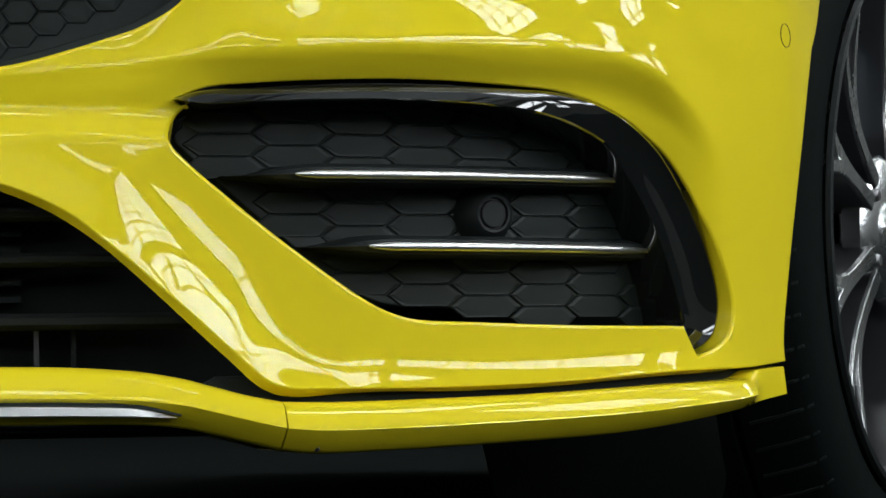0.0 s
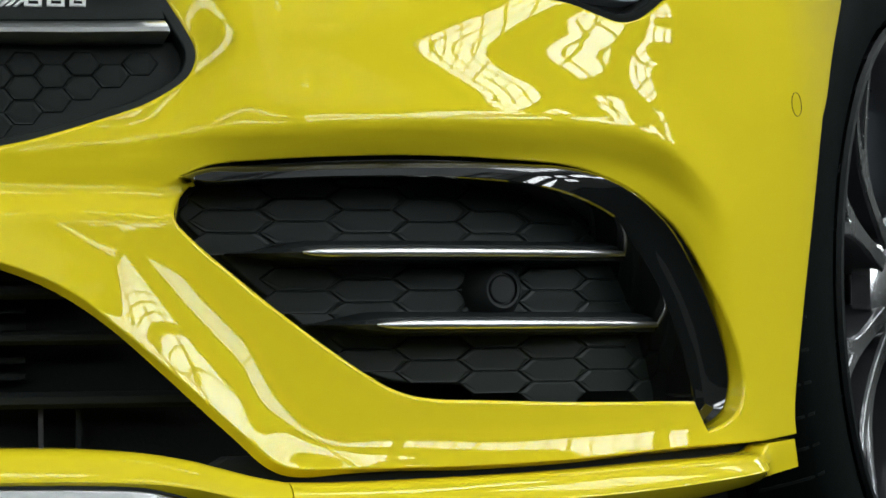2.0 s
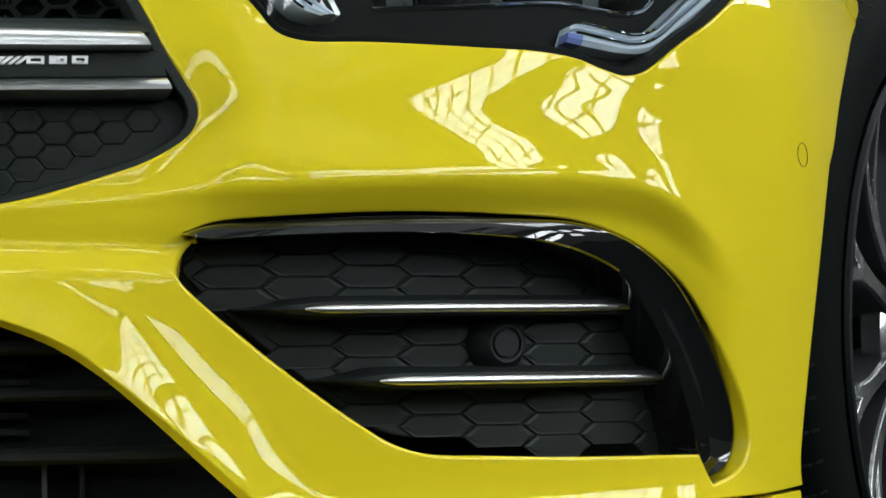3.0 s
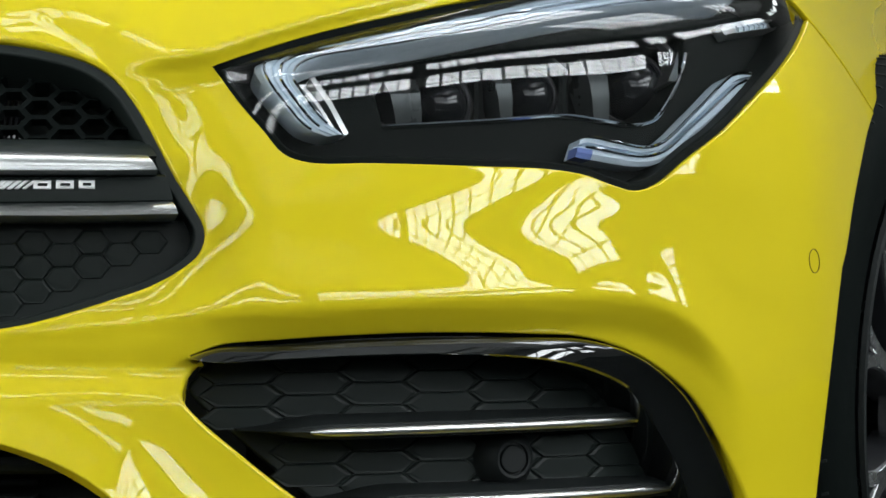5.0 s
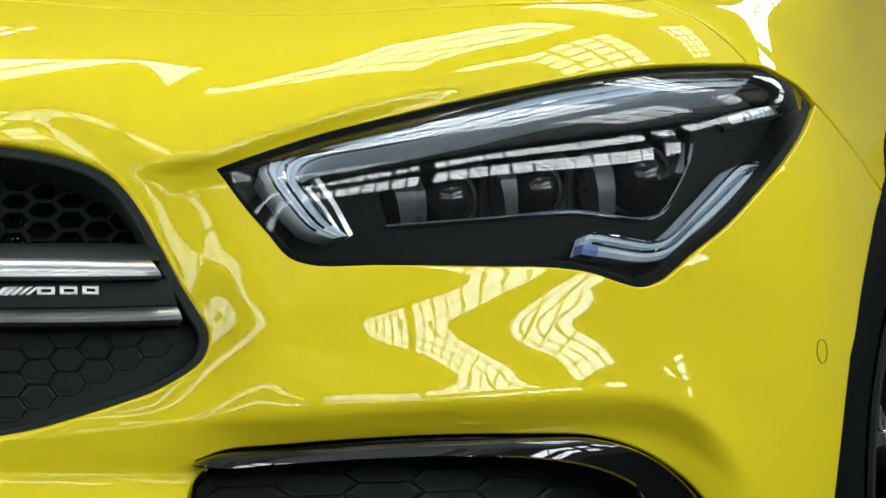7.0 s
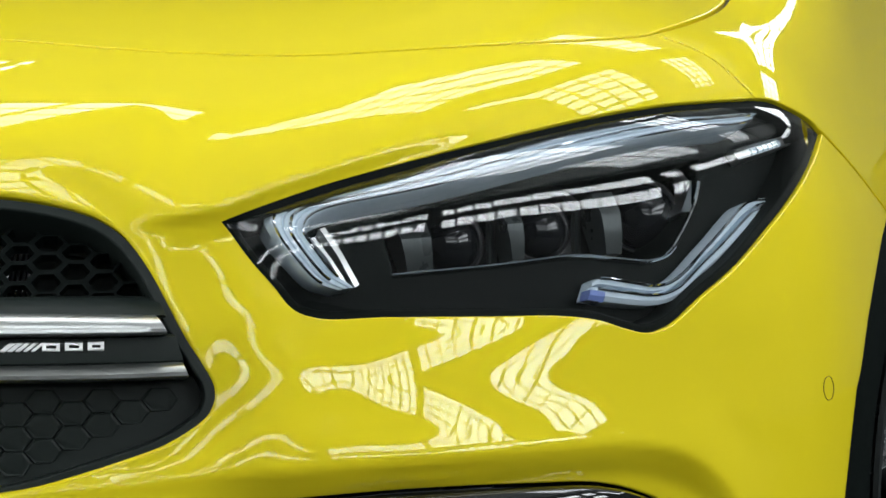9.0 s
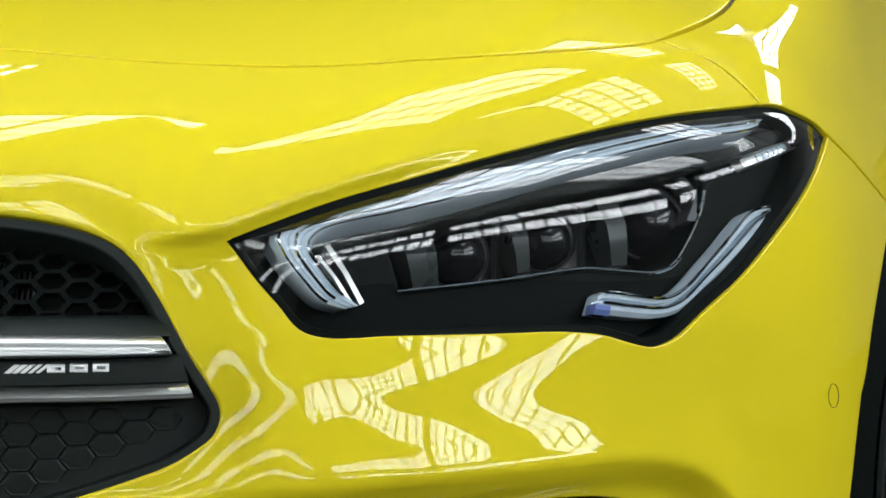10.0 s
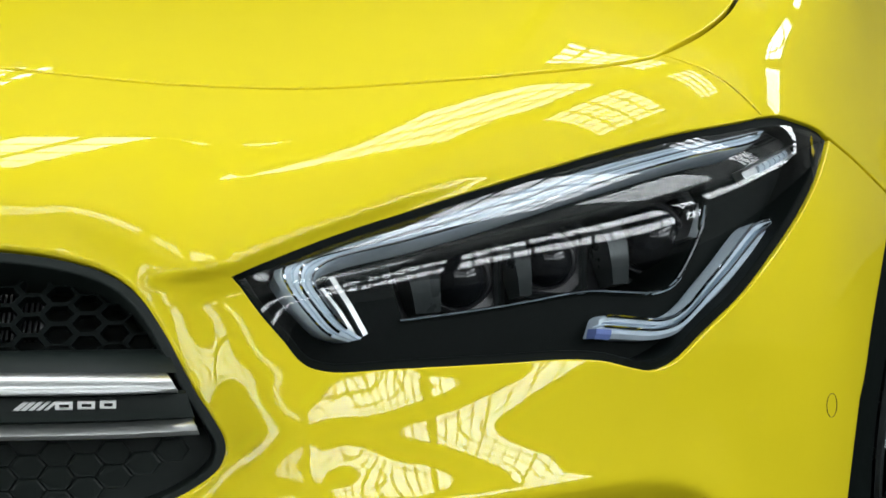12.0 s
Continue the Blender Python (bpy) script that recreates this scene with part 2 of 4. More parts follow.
def panel(name, outer, holes, mat, parent, label="", grid=0.009, roll=0.003, deep=0.014, press=0.0, rolls=None, surface=None):
    """A shaped sheet on the body's surface, with its rims rolled inwards. press: how far the whole sheet is set back."""
    at = surface or skin
    if area(outer) < 0:
        outer = outer[::-1]
    holes = [h[::-1] if area(h) > 0 else h for h in holes]
    radii = [r for r, _ in rolls] if rolls else [roll] * (1 + len(holes))
    outer, holes = grown(outer, -radii[0]), [grown(h, -r) for h, r in zip(holes, radii[1:])]
    flat, faces, loops = triangles(outer, holes, grid)
    points = at(flat[:, 0], flat[:, 1])
    e = 0.002
    da = at(flat[:, 0] + e, flat[:, 1]) - at(flat[:, 0] - e, flat[:, 1])
    db = at(flat[:, 0], flat[:, 1] + e) - at(flat[:, 0], flat[:, 1] - e)
    normals = np.cross(da, db)
    normals /= np.linalg.norm(normals, axis=1, keepdims=True)
    points = points - normals * press
    verts, norms, faces = [points], [normals], [tuple(f) for f in faces]
    faces = [f if np.dot(np.cross(points[f[1]] - points[f[0]], points[f[2]] - points[f[0]]), normals[f[0]]) > 0 else f[::-1] for f in faces]
    count = len(points)
    for number, ids in enumerate(loops):
        r, d = rolls[number] if rolls else (roll, deep)
        if r <= 0:
            continue
        p, n = points[ids], normals[ids]
        along = np.roll(p, -1, axis=0) - np.roll(p, 1, axis=0)
        out = np.cross(along, n)
        out /= np.linalg.norm(out, axis=1, keepdims=True) + 1e-12
        for _ in range(2):
            out = np.roll(out, 1, axis=0) + 2 * out + np.roll(out, -1, axis=0)
            out /= np.linalg.norm(out, axis=1, keepdims=True) + 1e-12
        before, k = np.array(ids), len(ids)
        for turn in (22.5, 45, 67.5, 90, 91):
            c, s = math.cos(radians(turn)), math.sin(radians(turn))
            ring = p + out * r * s - n * r * (1 - c) if turn < 91 else p + out * r - n * d
            verts.append(ring)
            norms.append(n * c + out * s)
            after = np.arange(count, count + k)
            count += k
            nb, na = np.roll(before, -1), np.roll(after, -1)
            faces += [(int(w), int(x), int(y), int(z)) for w, x, y, z in zip(before, after, na, nb)]
            before = after
    return raw(name, np.concatenate(verts), faces, mat, parent, label, normals=np.concatenate(norms))

# ---- body surface: plan curve swept along a height profile ----
def spline(xs, ys):
    """Natural cubic spline through the knots, as a function of numpy arrays."""
    xs, ys = np.array(xs, float), np.array(ys, float)
    n, h = len(xs), np.diff(xs)
    a, b = np.eye(n), np.zeros(n)
    for k in range(1, n - 1):
        a[k, k - 1:k + 2] = h[k - 1], 2 * (h[k - 1] + h[k]), h[k]
        b[k] = 6 * ((ys[k + 1] - ys[k]) / h[k] - (ys[k] - ys[k - 1]) / h[k - 1])
    m = np.linalg.solve(a, b)

    def value(x):
        x = np.clip(np.asarray(x, float), xs[0], xs[-1])
        k = np.clip(np.searchsorted(xs, x) - 1, 0, n - 2)
        p, q = xs[k + 1] - x, x - xs[k]
        return (m[k] * p ** 3 + m[k + 1] * q ** 3) / (6 * h[k]) + (ys[k] / h[k] - m[k] * h[k] / 6) * p + (ys[k + 1] / h[k] - m[k + 1] * h[k] / 6) * q
    return value


def smooth(a, b, x):
    t = np.clip((np.asarray(x, float) - a) / (b - a), 0, 1)
    return t * t * t * (t * (6 * t - 15) + 10)


PLAN = np.array([(-0.50, 0.05), (-0.25, -0.035), (0, -0.06), (0.25, -0.035), (0.5, 0.05), (0.65, 0.14), (0.79, 0.27), (0.86, 0.37), (0.893, 0.46),
                 (0.906, 0.55), (0.914, 0.70), (0.918, 1.0), (0.915, 1.5)])
ALONG = np.r_[0, np.cumsum(np.hypot(*np.diff(PLAN, axis=0).T))]
ALONG -= ALONG[2]
plan_x, plan_y = spline(ALONG, PLAN[:, 0]), spline(ALONG, PLAN[:, 1])
LEAN = spline([-0.6, 0, 0.4, 0.7, 0.95, 1.2, 2.2], [-14, 0, 10, 20, 31, 44, 60])
HEIGHT = [(0.10, 0.00, 0.10), (0.18, 0.00, 0.18), (0.30, 0.00, 0.30), (0.42, -0.001, 0.42), (0.50, 0.003, 0.50), (0.55, 0.010, 0.55), (0.61, 0.025, 0.607), (0.66, 0.05, 0.650),
          (0.71, 0.085, 0.687), (0.78, 0.145, 0.722), (0.90, 0.257, 0.765), (1.10, 0.45, 0.815), (1.40, 0.745, 0.87)]
back_of = spline([h[0] for h in HEIGHT], [h[1] for h in HEIGHT])
high_of = spline([h[0] for h in HEIGHT], [h[2] for h in HEIGHT])


low_edge = spline([-0.6, 0, 0.2, 0.33, 0.393, 0.441, 0.513, 0.574, 0.599, 0.65, 0.73, 0.93, 1.02, 1.1, 2.3], [0.362, 0.366, 0.364, 0.358, 0.345, 0.324, 0.265, 0.209, 0.196, 0.195, 0.195, 0.204, 0.206, 0.206, 0.206])
ridge_line = spline([-0.6, 0.35, 0.45, 0.515, 0.577, 0.684, 0.777, 0.827, 0.874, 0.912, 0.96, 1.0, 2.3], [0.425, 0.425, 0.43, 0.436, 0.439, 0.4446, 0.449, 0.449, 0.4445, 0.433, 0.40, 0.36, 0.36])
wing_line = spline([-0.6, 0.3, 0.47, 0.52, 0.56, 0.6, 0.65, 0.7, 0.8, 2.3], [0.388, 0.387, 0.384, 0.372, 0.335, 0.303, 0.268, 0.247, 0.242, 0.242])


grille_side = spline([0.05, 0.44, 0.475, 0.495, 0.52, 0.56, 0.60, 0.645, 1.5], [0.46, 0.478, 0.515, 0.5255, 0.516, 0.493, 0.466, 0.42, 0.42])


# the wing's section: steepest at its lower edge, easing off towards the air intake
WING_D = np.linspace(-0.03, 0.13, 65)
wing_slope = 0.37 * smooth(-0.010, 0.004, WING_D) * (1 - smooth(0.0, 0.08, WING_D))
wing_form = spline(WING_D, np.cumsum(wing_slope[::-1])[::-1] * (WING_D[1] - WING_D[0]))


# swells and hollows of the face between lamp and air intake: millimetres pressed in, along the plan (columns) at rising heights (rows)
FACE_S = [0.48, 0.51, 0.535, 0.56, 0.60, 0.64, 0.685, 0.735, 0.785, 0.835, 0.885, 0.95, 1.02, 1.06, 1.10]
FACE_V = [0.33, 0.35, 0.375, 0.405, 0.44, 0.455, 0.467, 0.48, 0.495, 0.51, 0.525, 0.54, 0.555, 0.57, 0.59]
FACE_MM = [
    [-3.17, -4.46, -3.84, -4.6, -4.08, -1.81, 1.61, 4.6, 2.71],
    [-6.33, -8.93, -7.68, -9.2, -8.16, -3.62, 3.23, 9.21, 5.41],
    [-5.8, -7.54, -6.3, -7.84, -6.15, -0.95, 5.24, 9.32, 4.87],
    [-5.52, -6.46, -5.78, -6.77, -4.4, 0.84, 6.62, 9.72, 5.31],
    [-5.66, -5.79, -5.99, -6.42, -3.5, 1.77, 6.93, 9.03, 5.95],
    [-5.44, -5.27, -6.16, -6.17, -3.24, 1.37, 5.66, 7.01, 5.88],
    [-3.75, -3.84, -4.79, -4.73, -2.62, 0.51, 3.55, 4.59, 4.3],
    [-1.46, -1.4, -1.78, -1.94, -1.12, 0.15, 1.74, 2.31, 1.98],
    ]
face_rows = [spline(FACE_S, [0, 0, 0, *row, row[-1] * 0.3, 0, 0]) for row in FACE_MM]
face_share = [spline(FACE_V, np.eye(len(FACE_V))[k + 3]) for k in range(len(FACE_MM))]


def face_form(s, v):
    return 0.001 * sum(row(s) * share(v) for row, share in zip(face_rows, face_share))


lamp_rim = spline([0.50, 0.534, 0.5589, 0.6148, 0.7061, 0.8065, 0.9223, 1.03, 1.2], [0.605, 0.620, 0.630, 0.6476, 0.6645, 0.6766, 0.6872, 0.6915, 0.69])


def relief(s, v):
    """How far the skin is pressed in: the shelf over the air intake, the hollow under the grille, the flared wing below, the brow at the headlamp."""
    low, ridge, wing = low_edge(s), ridge_line(s), wing_line(s)
    # the shelf: below the ridge the skin turns in, as far as the wing's top
    fade = 1 - smooth(0.90, 1.0, s)
    under = np.clip(ridge + 0.006 - v, 0, 1)
    inward = 0.36 * under * smooth(0.0, 0.018, under)
    inward = np.minimum(inward, 0.026) * fade
    out = inward * smooth(-0.012, 0.024, v - wing - 0.016 * smooth(0.49, 0.54, s))
    # the wing flares forward towards its lower edge
    steep = 1 - 0.3 * smooth(0.44, 0.48, s) * (1 - smooth(0.56, 0.6, s))
    d = (v - low) * steep * 0.072 / (0.072 - 0.042 * smooth(0.55, 0.64, s))
    out = out - (1 - 0.72 * smooth(0.56, 0.66, s)) * wing_form(d) * (1 - smooth(0.95, 1.07, s))
    # a shallow wave over the face between lamp and shelf
    face = smooth(0.43, 0.46, v) * (1 - smooth(0.55, 0.60, v)) * smooth(0.54, 0.68, s) * (1 - smooth(0.93, 1.0, s))
    out = out + face * (0.0017 * np.sin(2 * np.pi * (v - 0.45) / 0.10 + 9.0 * (s - 0.7)))
    out = out + face_form(s, v)
    # and flares out towards the ridge
    flare = 0.010 * (1 - smooth(0.0, 0.078, v - ridge)) * (1 - smooth(0.0, 0.034, ridge - v)) * smooth(0.50, 0.66, s) * (1 - smooth(0.90, 1.0, s))
    out = out - flare
    # the brow runs out from the lamp's inner tip towards the grille
    brow = 0.617 + 0.16 * (s - 0.478)
    below = np.clip(brow - v, 0, 1)
    out = out + 0.008 * smooth(0.470, 0.55, s) * (1 - smooth(0.62, 0.70, s)) * smooth(0.0, 0.024, below) * (1 - smooth(0.02, 0.13, below))
    # above the lamp the skin stands proud as a ledge and folds down into the lamp's upper rim
    rise = v - np.where(s < 0.534, 0.620 + 0.15 * (s - 0.534), lamp_rim(s))
    out = out - 0.0115 * smooth(0.45, 0.53, s) * (1 - smooth(0.62, 0.80, s)) * smooth(-0.003, 0.016, rise) * (1 - smooth(0.016, 0.17, rise))
    # the rounded rim beside the grille
    beside = s - grille_side(v)
    out = out + 0.011 * (1 - smooth(-0.010, 0.082, beside)) * smooth(0.40, 0.45, v) * (1 - smooth(0.63, 0.71, v))
    # the crease that fades out over the bonnet
    fold = (v - 0.8455) - 0.37 * (s - 0.661)
    out = out - 0.0035 * np.exp(-np.sqrt(fold ** 2 + 0.008 ** 2) / 0.03) * smooth(0.60, 0.72, s) * (1 - smooth(1.1, 1.5, s)) * smooth(0.80, 0.86, v)
    return out


def skin(s, v, shaped=True):
    """The body's surface at plan length s and profile length v: an array of points."""
    s, v = np.broadcast_arrays(np.asarray(s, float), np.asarray(v, float))
    lean = np.radians(LEAN(s))
    back = back_of(v) * (1 - 0.2 * smooth(1.0, 1.5, s) * smooth(0.655, 0.8, v)) + (relief(s, v) if shaped else 0)
    z = high_of(v) + 0.042 * smooth(0.45, 0.95, s) * smooth(0.55, 0.78, v) + 0.10 * smooth(0.98, 1.5, s) * smooth(0.655, 0.85, v)
    return np.stack([plan_x(s) - np.sin(lean) * back, plan_y(s) + np.cos(lean) * back, z], -1)


def plain(s, v):
    return skin(s, v, False)


lens_low = spline([0.50, 0.62, 0.78, 0.88, 1.0, 1.17], [0.552, 0.546, 0.540, 0.534, 0.580, 0.652])
lens_top = spline([0.50, 0.6, 0.7, 0.8, 0.92, 1.03, 1.17], [0.618, 0.645, 0.664, 0.676, 0.687, 0.692, 0.690])


def lens_skin(s, v):
    """The headlamp's cover: nearly upright below, then bending back to the lamp's upper rim."""
    s, v = np.broadcast_arrays(np.asarray(s, float), np.asarray(v, float))
    low, top = lens_low(s), np.maximum(lens_top(s), lens_low(s) + 0.02)
    w = (v - low) / (top - low)
    bend, soft = 0.82, 0.09
    g = soft * np.log1p(np.exp(np.clip((w - bend) / soft, -30, 30))) / (1 - bend)
    lower, upper = plain(s, low), plain(s, top)
    p = lower.copy()
    p[..., :2] += (upper - lower)[..., :2] * g[..., None]
    p[..., 2] += (upper - lower)[..., 2] * w
    keep = (smooth(0.535, 0.60, s) * (1 - smooth(1.05, 1.15, s)))[..., None]
    return p * keep + plain(s, v) * (1 - keep)


def skin_normal(s, v, e=0.002, at=None):
    at = at or skin
    a, b = at(s + e, v) - at(s - e, v), at(s, v + e) - at(s, v - e)
    n = np.cross(a, b)
    return n / np.linalg.norm(n, axis=-1, keepdims=True)


def set_in(s, v, press):
    """A point behind the plain surface by press metres."""
    s, v = np.asarray(s, float), np.asarray(v, float)
    return plain(s, v) - skin_normal(s, v, at=plain) * np.asarray(press, float)[..., None]

# ---- the car's outlines, in plan length and profile length ----
LOWER_EDGE = [(0.0, 0.366), (0.2, 0.364), (0.33, 0.358), (0.393, 0.345), (0.441, 0.3244), (0.4729, 0.2998), (0.513, 0.2649), (0.5535, 0.2279), (0.574, 0.2093), (0.5863, 0.1998), (0.5989, 0.1959), (0.6371, 0.1949), (0.7258, 0.1949),
              (0.822, 0.1977), (0.9306, 0.2041), (1.0181, 0.2064)]
ARCH_EDGE = [(1.073, 0.2105), (1.0711, 0.2286), (1.0871, 0.297), (1.1085, 0.3665), (1.1349, 0.4374), (1.150, 0.468)]
ARCH_TOP = [(1.150, 0.468), (1.163, 0.480), (1.2022, 0.5230), (1.2857, 0.5792), (1.3519, 0.6043)]
SEAM_SIDE = [(1.3519, 0.6043), (1.2203, 0.647), (1.1592, 0.6656)]
LAMP_LOW = [(1.1592, 0.6656), (1.1176, 0.6489), (1.0654, 0.6268), (1.0118, 0.6007), (0.9645, 0.5724), (0.9258, 0.5505), (0.8964, 0.5318), (0.8746, 0.5267), (0.8538, 0.5309), (0.8286, 0.5384), (0.7941, 0.5427), (0.7467, 0.5440),
            (0.657, 0.5460), (0.606, 0.5465), (0.5872, 0.5530), (0.572, 0.5706), (0.5552, 0.59), (0.534, 0.6200)]
LAMP_TOP = [(0.534, 0.6200), (0.5589, 0.6300), (0.6148, 0.6476), (0.7061, 0.6645), (0.8065, 0.6766), (0.9223, 0.6872), (1.0313, 0.6915)]
LAMP_END = [(1.0313, 0.6915), (1.060, 0.690), (1.085, 0.6852), (1.1438, 0.6725), (1.1592, 0.6656)]
SEAM_TOP = [(1.0313, 0.6915), (0.980, 0.733), (0.9283, 0.761)]
BONNET_EDGE = [(0.9283, 0.761), (0.916, 0.7570), (0.8508, 0.7532), (0.7673, 0.7642), (0.6644, 0.7908), (0.5891, 0.8094), (0.5145, 0.8275), (0.4404, 0.8406), (0.3648, 0.8587), (0.3133, 0.8700), (0.15, 0.885), (0.0, 0.89)]
INTAKE = outline([(0.5178, 0.4056), (0.5392, 0.413), (0.5765, 0.4157), (0.6839, 0.4197), (0.7861, 0.418), (0.8259, 0.4158), (0.8569, 0.4095), (0.8835, 0.3996), (0.9055, 0.386), (0.9282, 0.3662), (0.961, 0.321), (0.9768, 0.2926),
                  (0.9875, 0.2684), (0.991, 0.2508), (0.9856, 0.2331), (0.9717, 0.2235), (0.9479, 0.2162)], [(0.9479, 0.2162), (0.9344, 0.2389)],
                 [(0.9344, 0.2389), (0.8228, 0.2401), (0.7498, 0.2426), (0.6993, 0.245), (0.6771, 0.2506), (0.6553, 0.2619), (0.596, 0.3032), (0.5548, 0.3361), (0.5263, 0.3607), (0.5154, 0.3729), (0.5131, 0.3831), (0.5164, 0.3921), (0.5235, 0.3985), (0.5300, 0.4013)],
                 [(0.5300, 0.4013), (0.5220, 0.4027), (0.5178, 0.4056)], step=0.005)
INTAKE[:, 0] += 0.0045 * smooth(0.86, 0.94, INTAKE[:, 0])
GRILLE = outline([(0.02, 0.652), (0.25, 0.6515), (0.3768, 0.6446), (0.4276, 0.6323), (0.4491, 0.6211), (0.4643, 0.607), (0.4796, 0.5846), (0.5051, 0.536), (0.5194, 0.5134), (0.5265, 0.5), (0.5271, 0.49), (0.5235, 0.481), (0.5153, 0.4731),
                  (0.493, 0.46), (0.4649, 0.4502), (0.3851, 0.4281), (0.25, 0.405), (0.02, 0.395)], [(0.02, 0.395), (0.02, 0.652)], step=0.005)

car = thing("car", (0.45, 0.45, 0.0), "glossy yellow sports saloon parked on a dark concrete floor", "car")
lamp_edge = outline(LAMP_LOW, LAMP_TOP, LAMP_END)
bumper_edge = outline(LOWER_EDGE, [(1.0181, 0.2064), (1.073, 0.2105)], ARCH_EDGE, ARCH_TOP, SEAM_SIDE, LAMP_LOW, LAMP_TOP, SEAM_TOP, BONNET_EDGE, [(0.0, 0.89), (0.0, 0.366)])
bumper = panel("bumper", bumper_edge, [INTAKE, GRILLE], YELLOW, car, "glossy yellow front bumper", grid=0.0055, rolls=[(0.0014, 0.016), (0.003, 0.03), (0.004, 0.03)])
GAP = 0.0028
bonnet_edge = outline([(a, b + GAP) for a, b in BONNET_EDGE[::-1]], [(0.9283, 0.761 + GAP), (0.9592, 0.778), (1.0396, 0.808), (1.16, 0.84), (1.35, 0.90), (1.5, 1.0), (1.6, 1.2)], [(1.6, 1.2), (0.0, 1.2)], [(0.0, 1.2), (0.0, 0.89 + GAP)])
bonnet = panel("bonnet", bonnet_edge, [], YELLOW, car, "glossy yellow bonnet", grid=0.014, roll=0.0014)
fender_edge = outline([(0.9283 + 0.0016, 0.761), (0.980 + 0.0016, 0.733), (1.0313 + 0.0016, 0.6915)], LAMP_END, [(a + 0.0008, b + 0.0014) for a, b in SEAM_SIDE[::-1]],
                      [(1.3527, 0.6057), (1.45, 0.632), (1.58, 0.642), (1.72, 0.62), (1.84, 0.56), (1.92, 0.46), (1.96, 0.34), (1.97, 0.2)], [(1.97, 0.2), (2.1, 0.2)], [(2.1, 0.2), (2.1, 1.05)],
                      [(2.1, 1.05), (1.6, 1.0), (1.5, 0.97), (1.35, 0.89), (1.16, 0.832), (1.0396, 0.801), (0.9592, 0.771), (0.9283 + 0.0016, 0.761)])
fender = panel("fender", fender_edge, [], YELLOW, car, "glossy yellow front wing", grid=0.014, roll=0.0014)

# ---- the hall ----
def hall_wall(name, axis, at, thick, lo, hi, top, windows):
    """A wall across x (axis 'x', at y = at) or along y, with openings (centre, width, sill, head), one above another where they share a bay."""
    bays, spans, mark = {}, [], lo
    for c, w, sill, head in windows:
        bays.setdefault((c, w), []).append((sill, head))
    for (c, w), levels in sorted(bays.items()):
        spans.append((mark, 0, c - w / 2, top))
        floor_z = 0
        for sill, head in sorted(levels):
            spans.append((c - w / 2, floor_z, c + w / 2, sill))
            floor_z = head
        spans.append((c - w / 2, floor_z, c + w / 2, top))
        mark = c + w / 2
    spans.append((mark, 0, hi, top))
    if axis == "x":
        blocks = [(a, min(at, at + thick), b, c, max(at, at + thick), d) for a, b, c, d in spans]
    else:
        blocks = [(min(at, at + thick), a, b, max(at, at + thick), c, d) for a, b, c, d in spans]
    return boxes(name, blocks, BRICK, kind="structure", label="dark brick hall wall", category="wall")


def hall_window(name, m, width, height, columns, rows, label, thick=0.024):
    """An iron window lying in its local xy plane: frame and glazing bars."""
    ob = thing(name, (0, 0, 0), label, "window", "hall windows", "structure")
    b, f = 0.06, 0.09
    boxes("window_frame", [(-width / 2, -height / 2, -b, width / 2, -height / 2 + f, b), (-width / 2, height / 2 - f, -b, width / 2, height / 2, b),
                           (-width / 2, -height / 2 + f, -b, -width / 2 + f, height / 2 - f, b), (width / 2 - f, -height / 2 + f, -b, width / 2, height / 2 - f, b)], IRON, ob)
    for k in range(1, columns):
        x = -width / 2 + width * k / columns
        t = 0.035 if k % 4 == 0 else thick
        boxes("glazing_bar", [(x - t, -height / 2 + f, -0.03, x + t, height / 2 - f, 0.03)], IRON, ob)
    for k in range(1, rows):
        y = -height / 2 + height * k / rows
        t = 0.04 if k % 4 == 0 else thick
        boxes("glazing_bar", [(-width / 2 + f, y - t, -0.025, width / 2 - f, y + t, 0.025)], IRON, ob)
    ob.matrix_world = m
    return ob


H = HALL
RIBBONS = [(2.1, 3.4), (4.4, 6.1)]
EAST = [(-8.3, 4.8, *ribbon) for ribbon in RIBBONS] + [(-2.65, 6.1, *ribbon) for ribbon in RIBBONS] + [(1.1, 0.8, *ribbon) for ribbon in RIBBONS] + [(4.2, 4.6, *RIBBONS[1]), (8.2, 3.2, *RIBBONS[1])]
SOUTH = [(c, 4.1, *ribbon) for c in (-6.4, -2.1, 2.2, 6.5) for ribbon in ((2.2, 3.1), (4.6, 5.5))]
NORTH = [(3.0, 3.4, 4.9, 6.2), (6.8, 3.4, 4.9, 6.2)]
# added openings, unseen, that let fill light onto the car's front
WEST = [(-8.2, 4.4, 1.6, 6.6), (-3.2, 4.4, 1.6, 6.6)]
# the floor's darkness comes from its colour, shade included
boxes("floor", [(H["x0"], H["y0"], -0.2, H["x1"], H["y1"], 0.0)], CONCRETE, kind="structure", label="worn concrete hall floor, its shade put into a near-black colour", category="floor")
hall_wall("wall_south", "x", H["y0"], -0.4, H["x0"], H["x1"], H["top"], SOUTH)
hall_wall("wall_north", "x", H["y1"], 0.4, H["x0"], H["x1"], H["top"], NORTH)
hall_wall("wall_east", "y", H["x1"], 0.4, H["y0"] - 0.4, H["y1"] + 0.4, H["top"], EAST)
hall_wall("wall_west", "y", H["x0"], -0.4, H["y0"] - 0.4, H["y1"] + 0.4, H["top"], WEST)
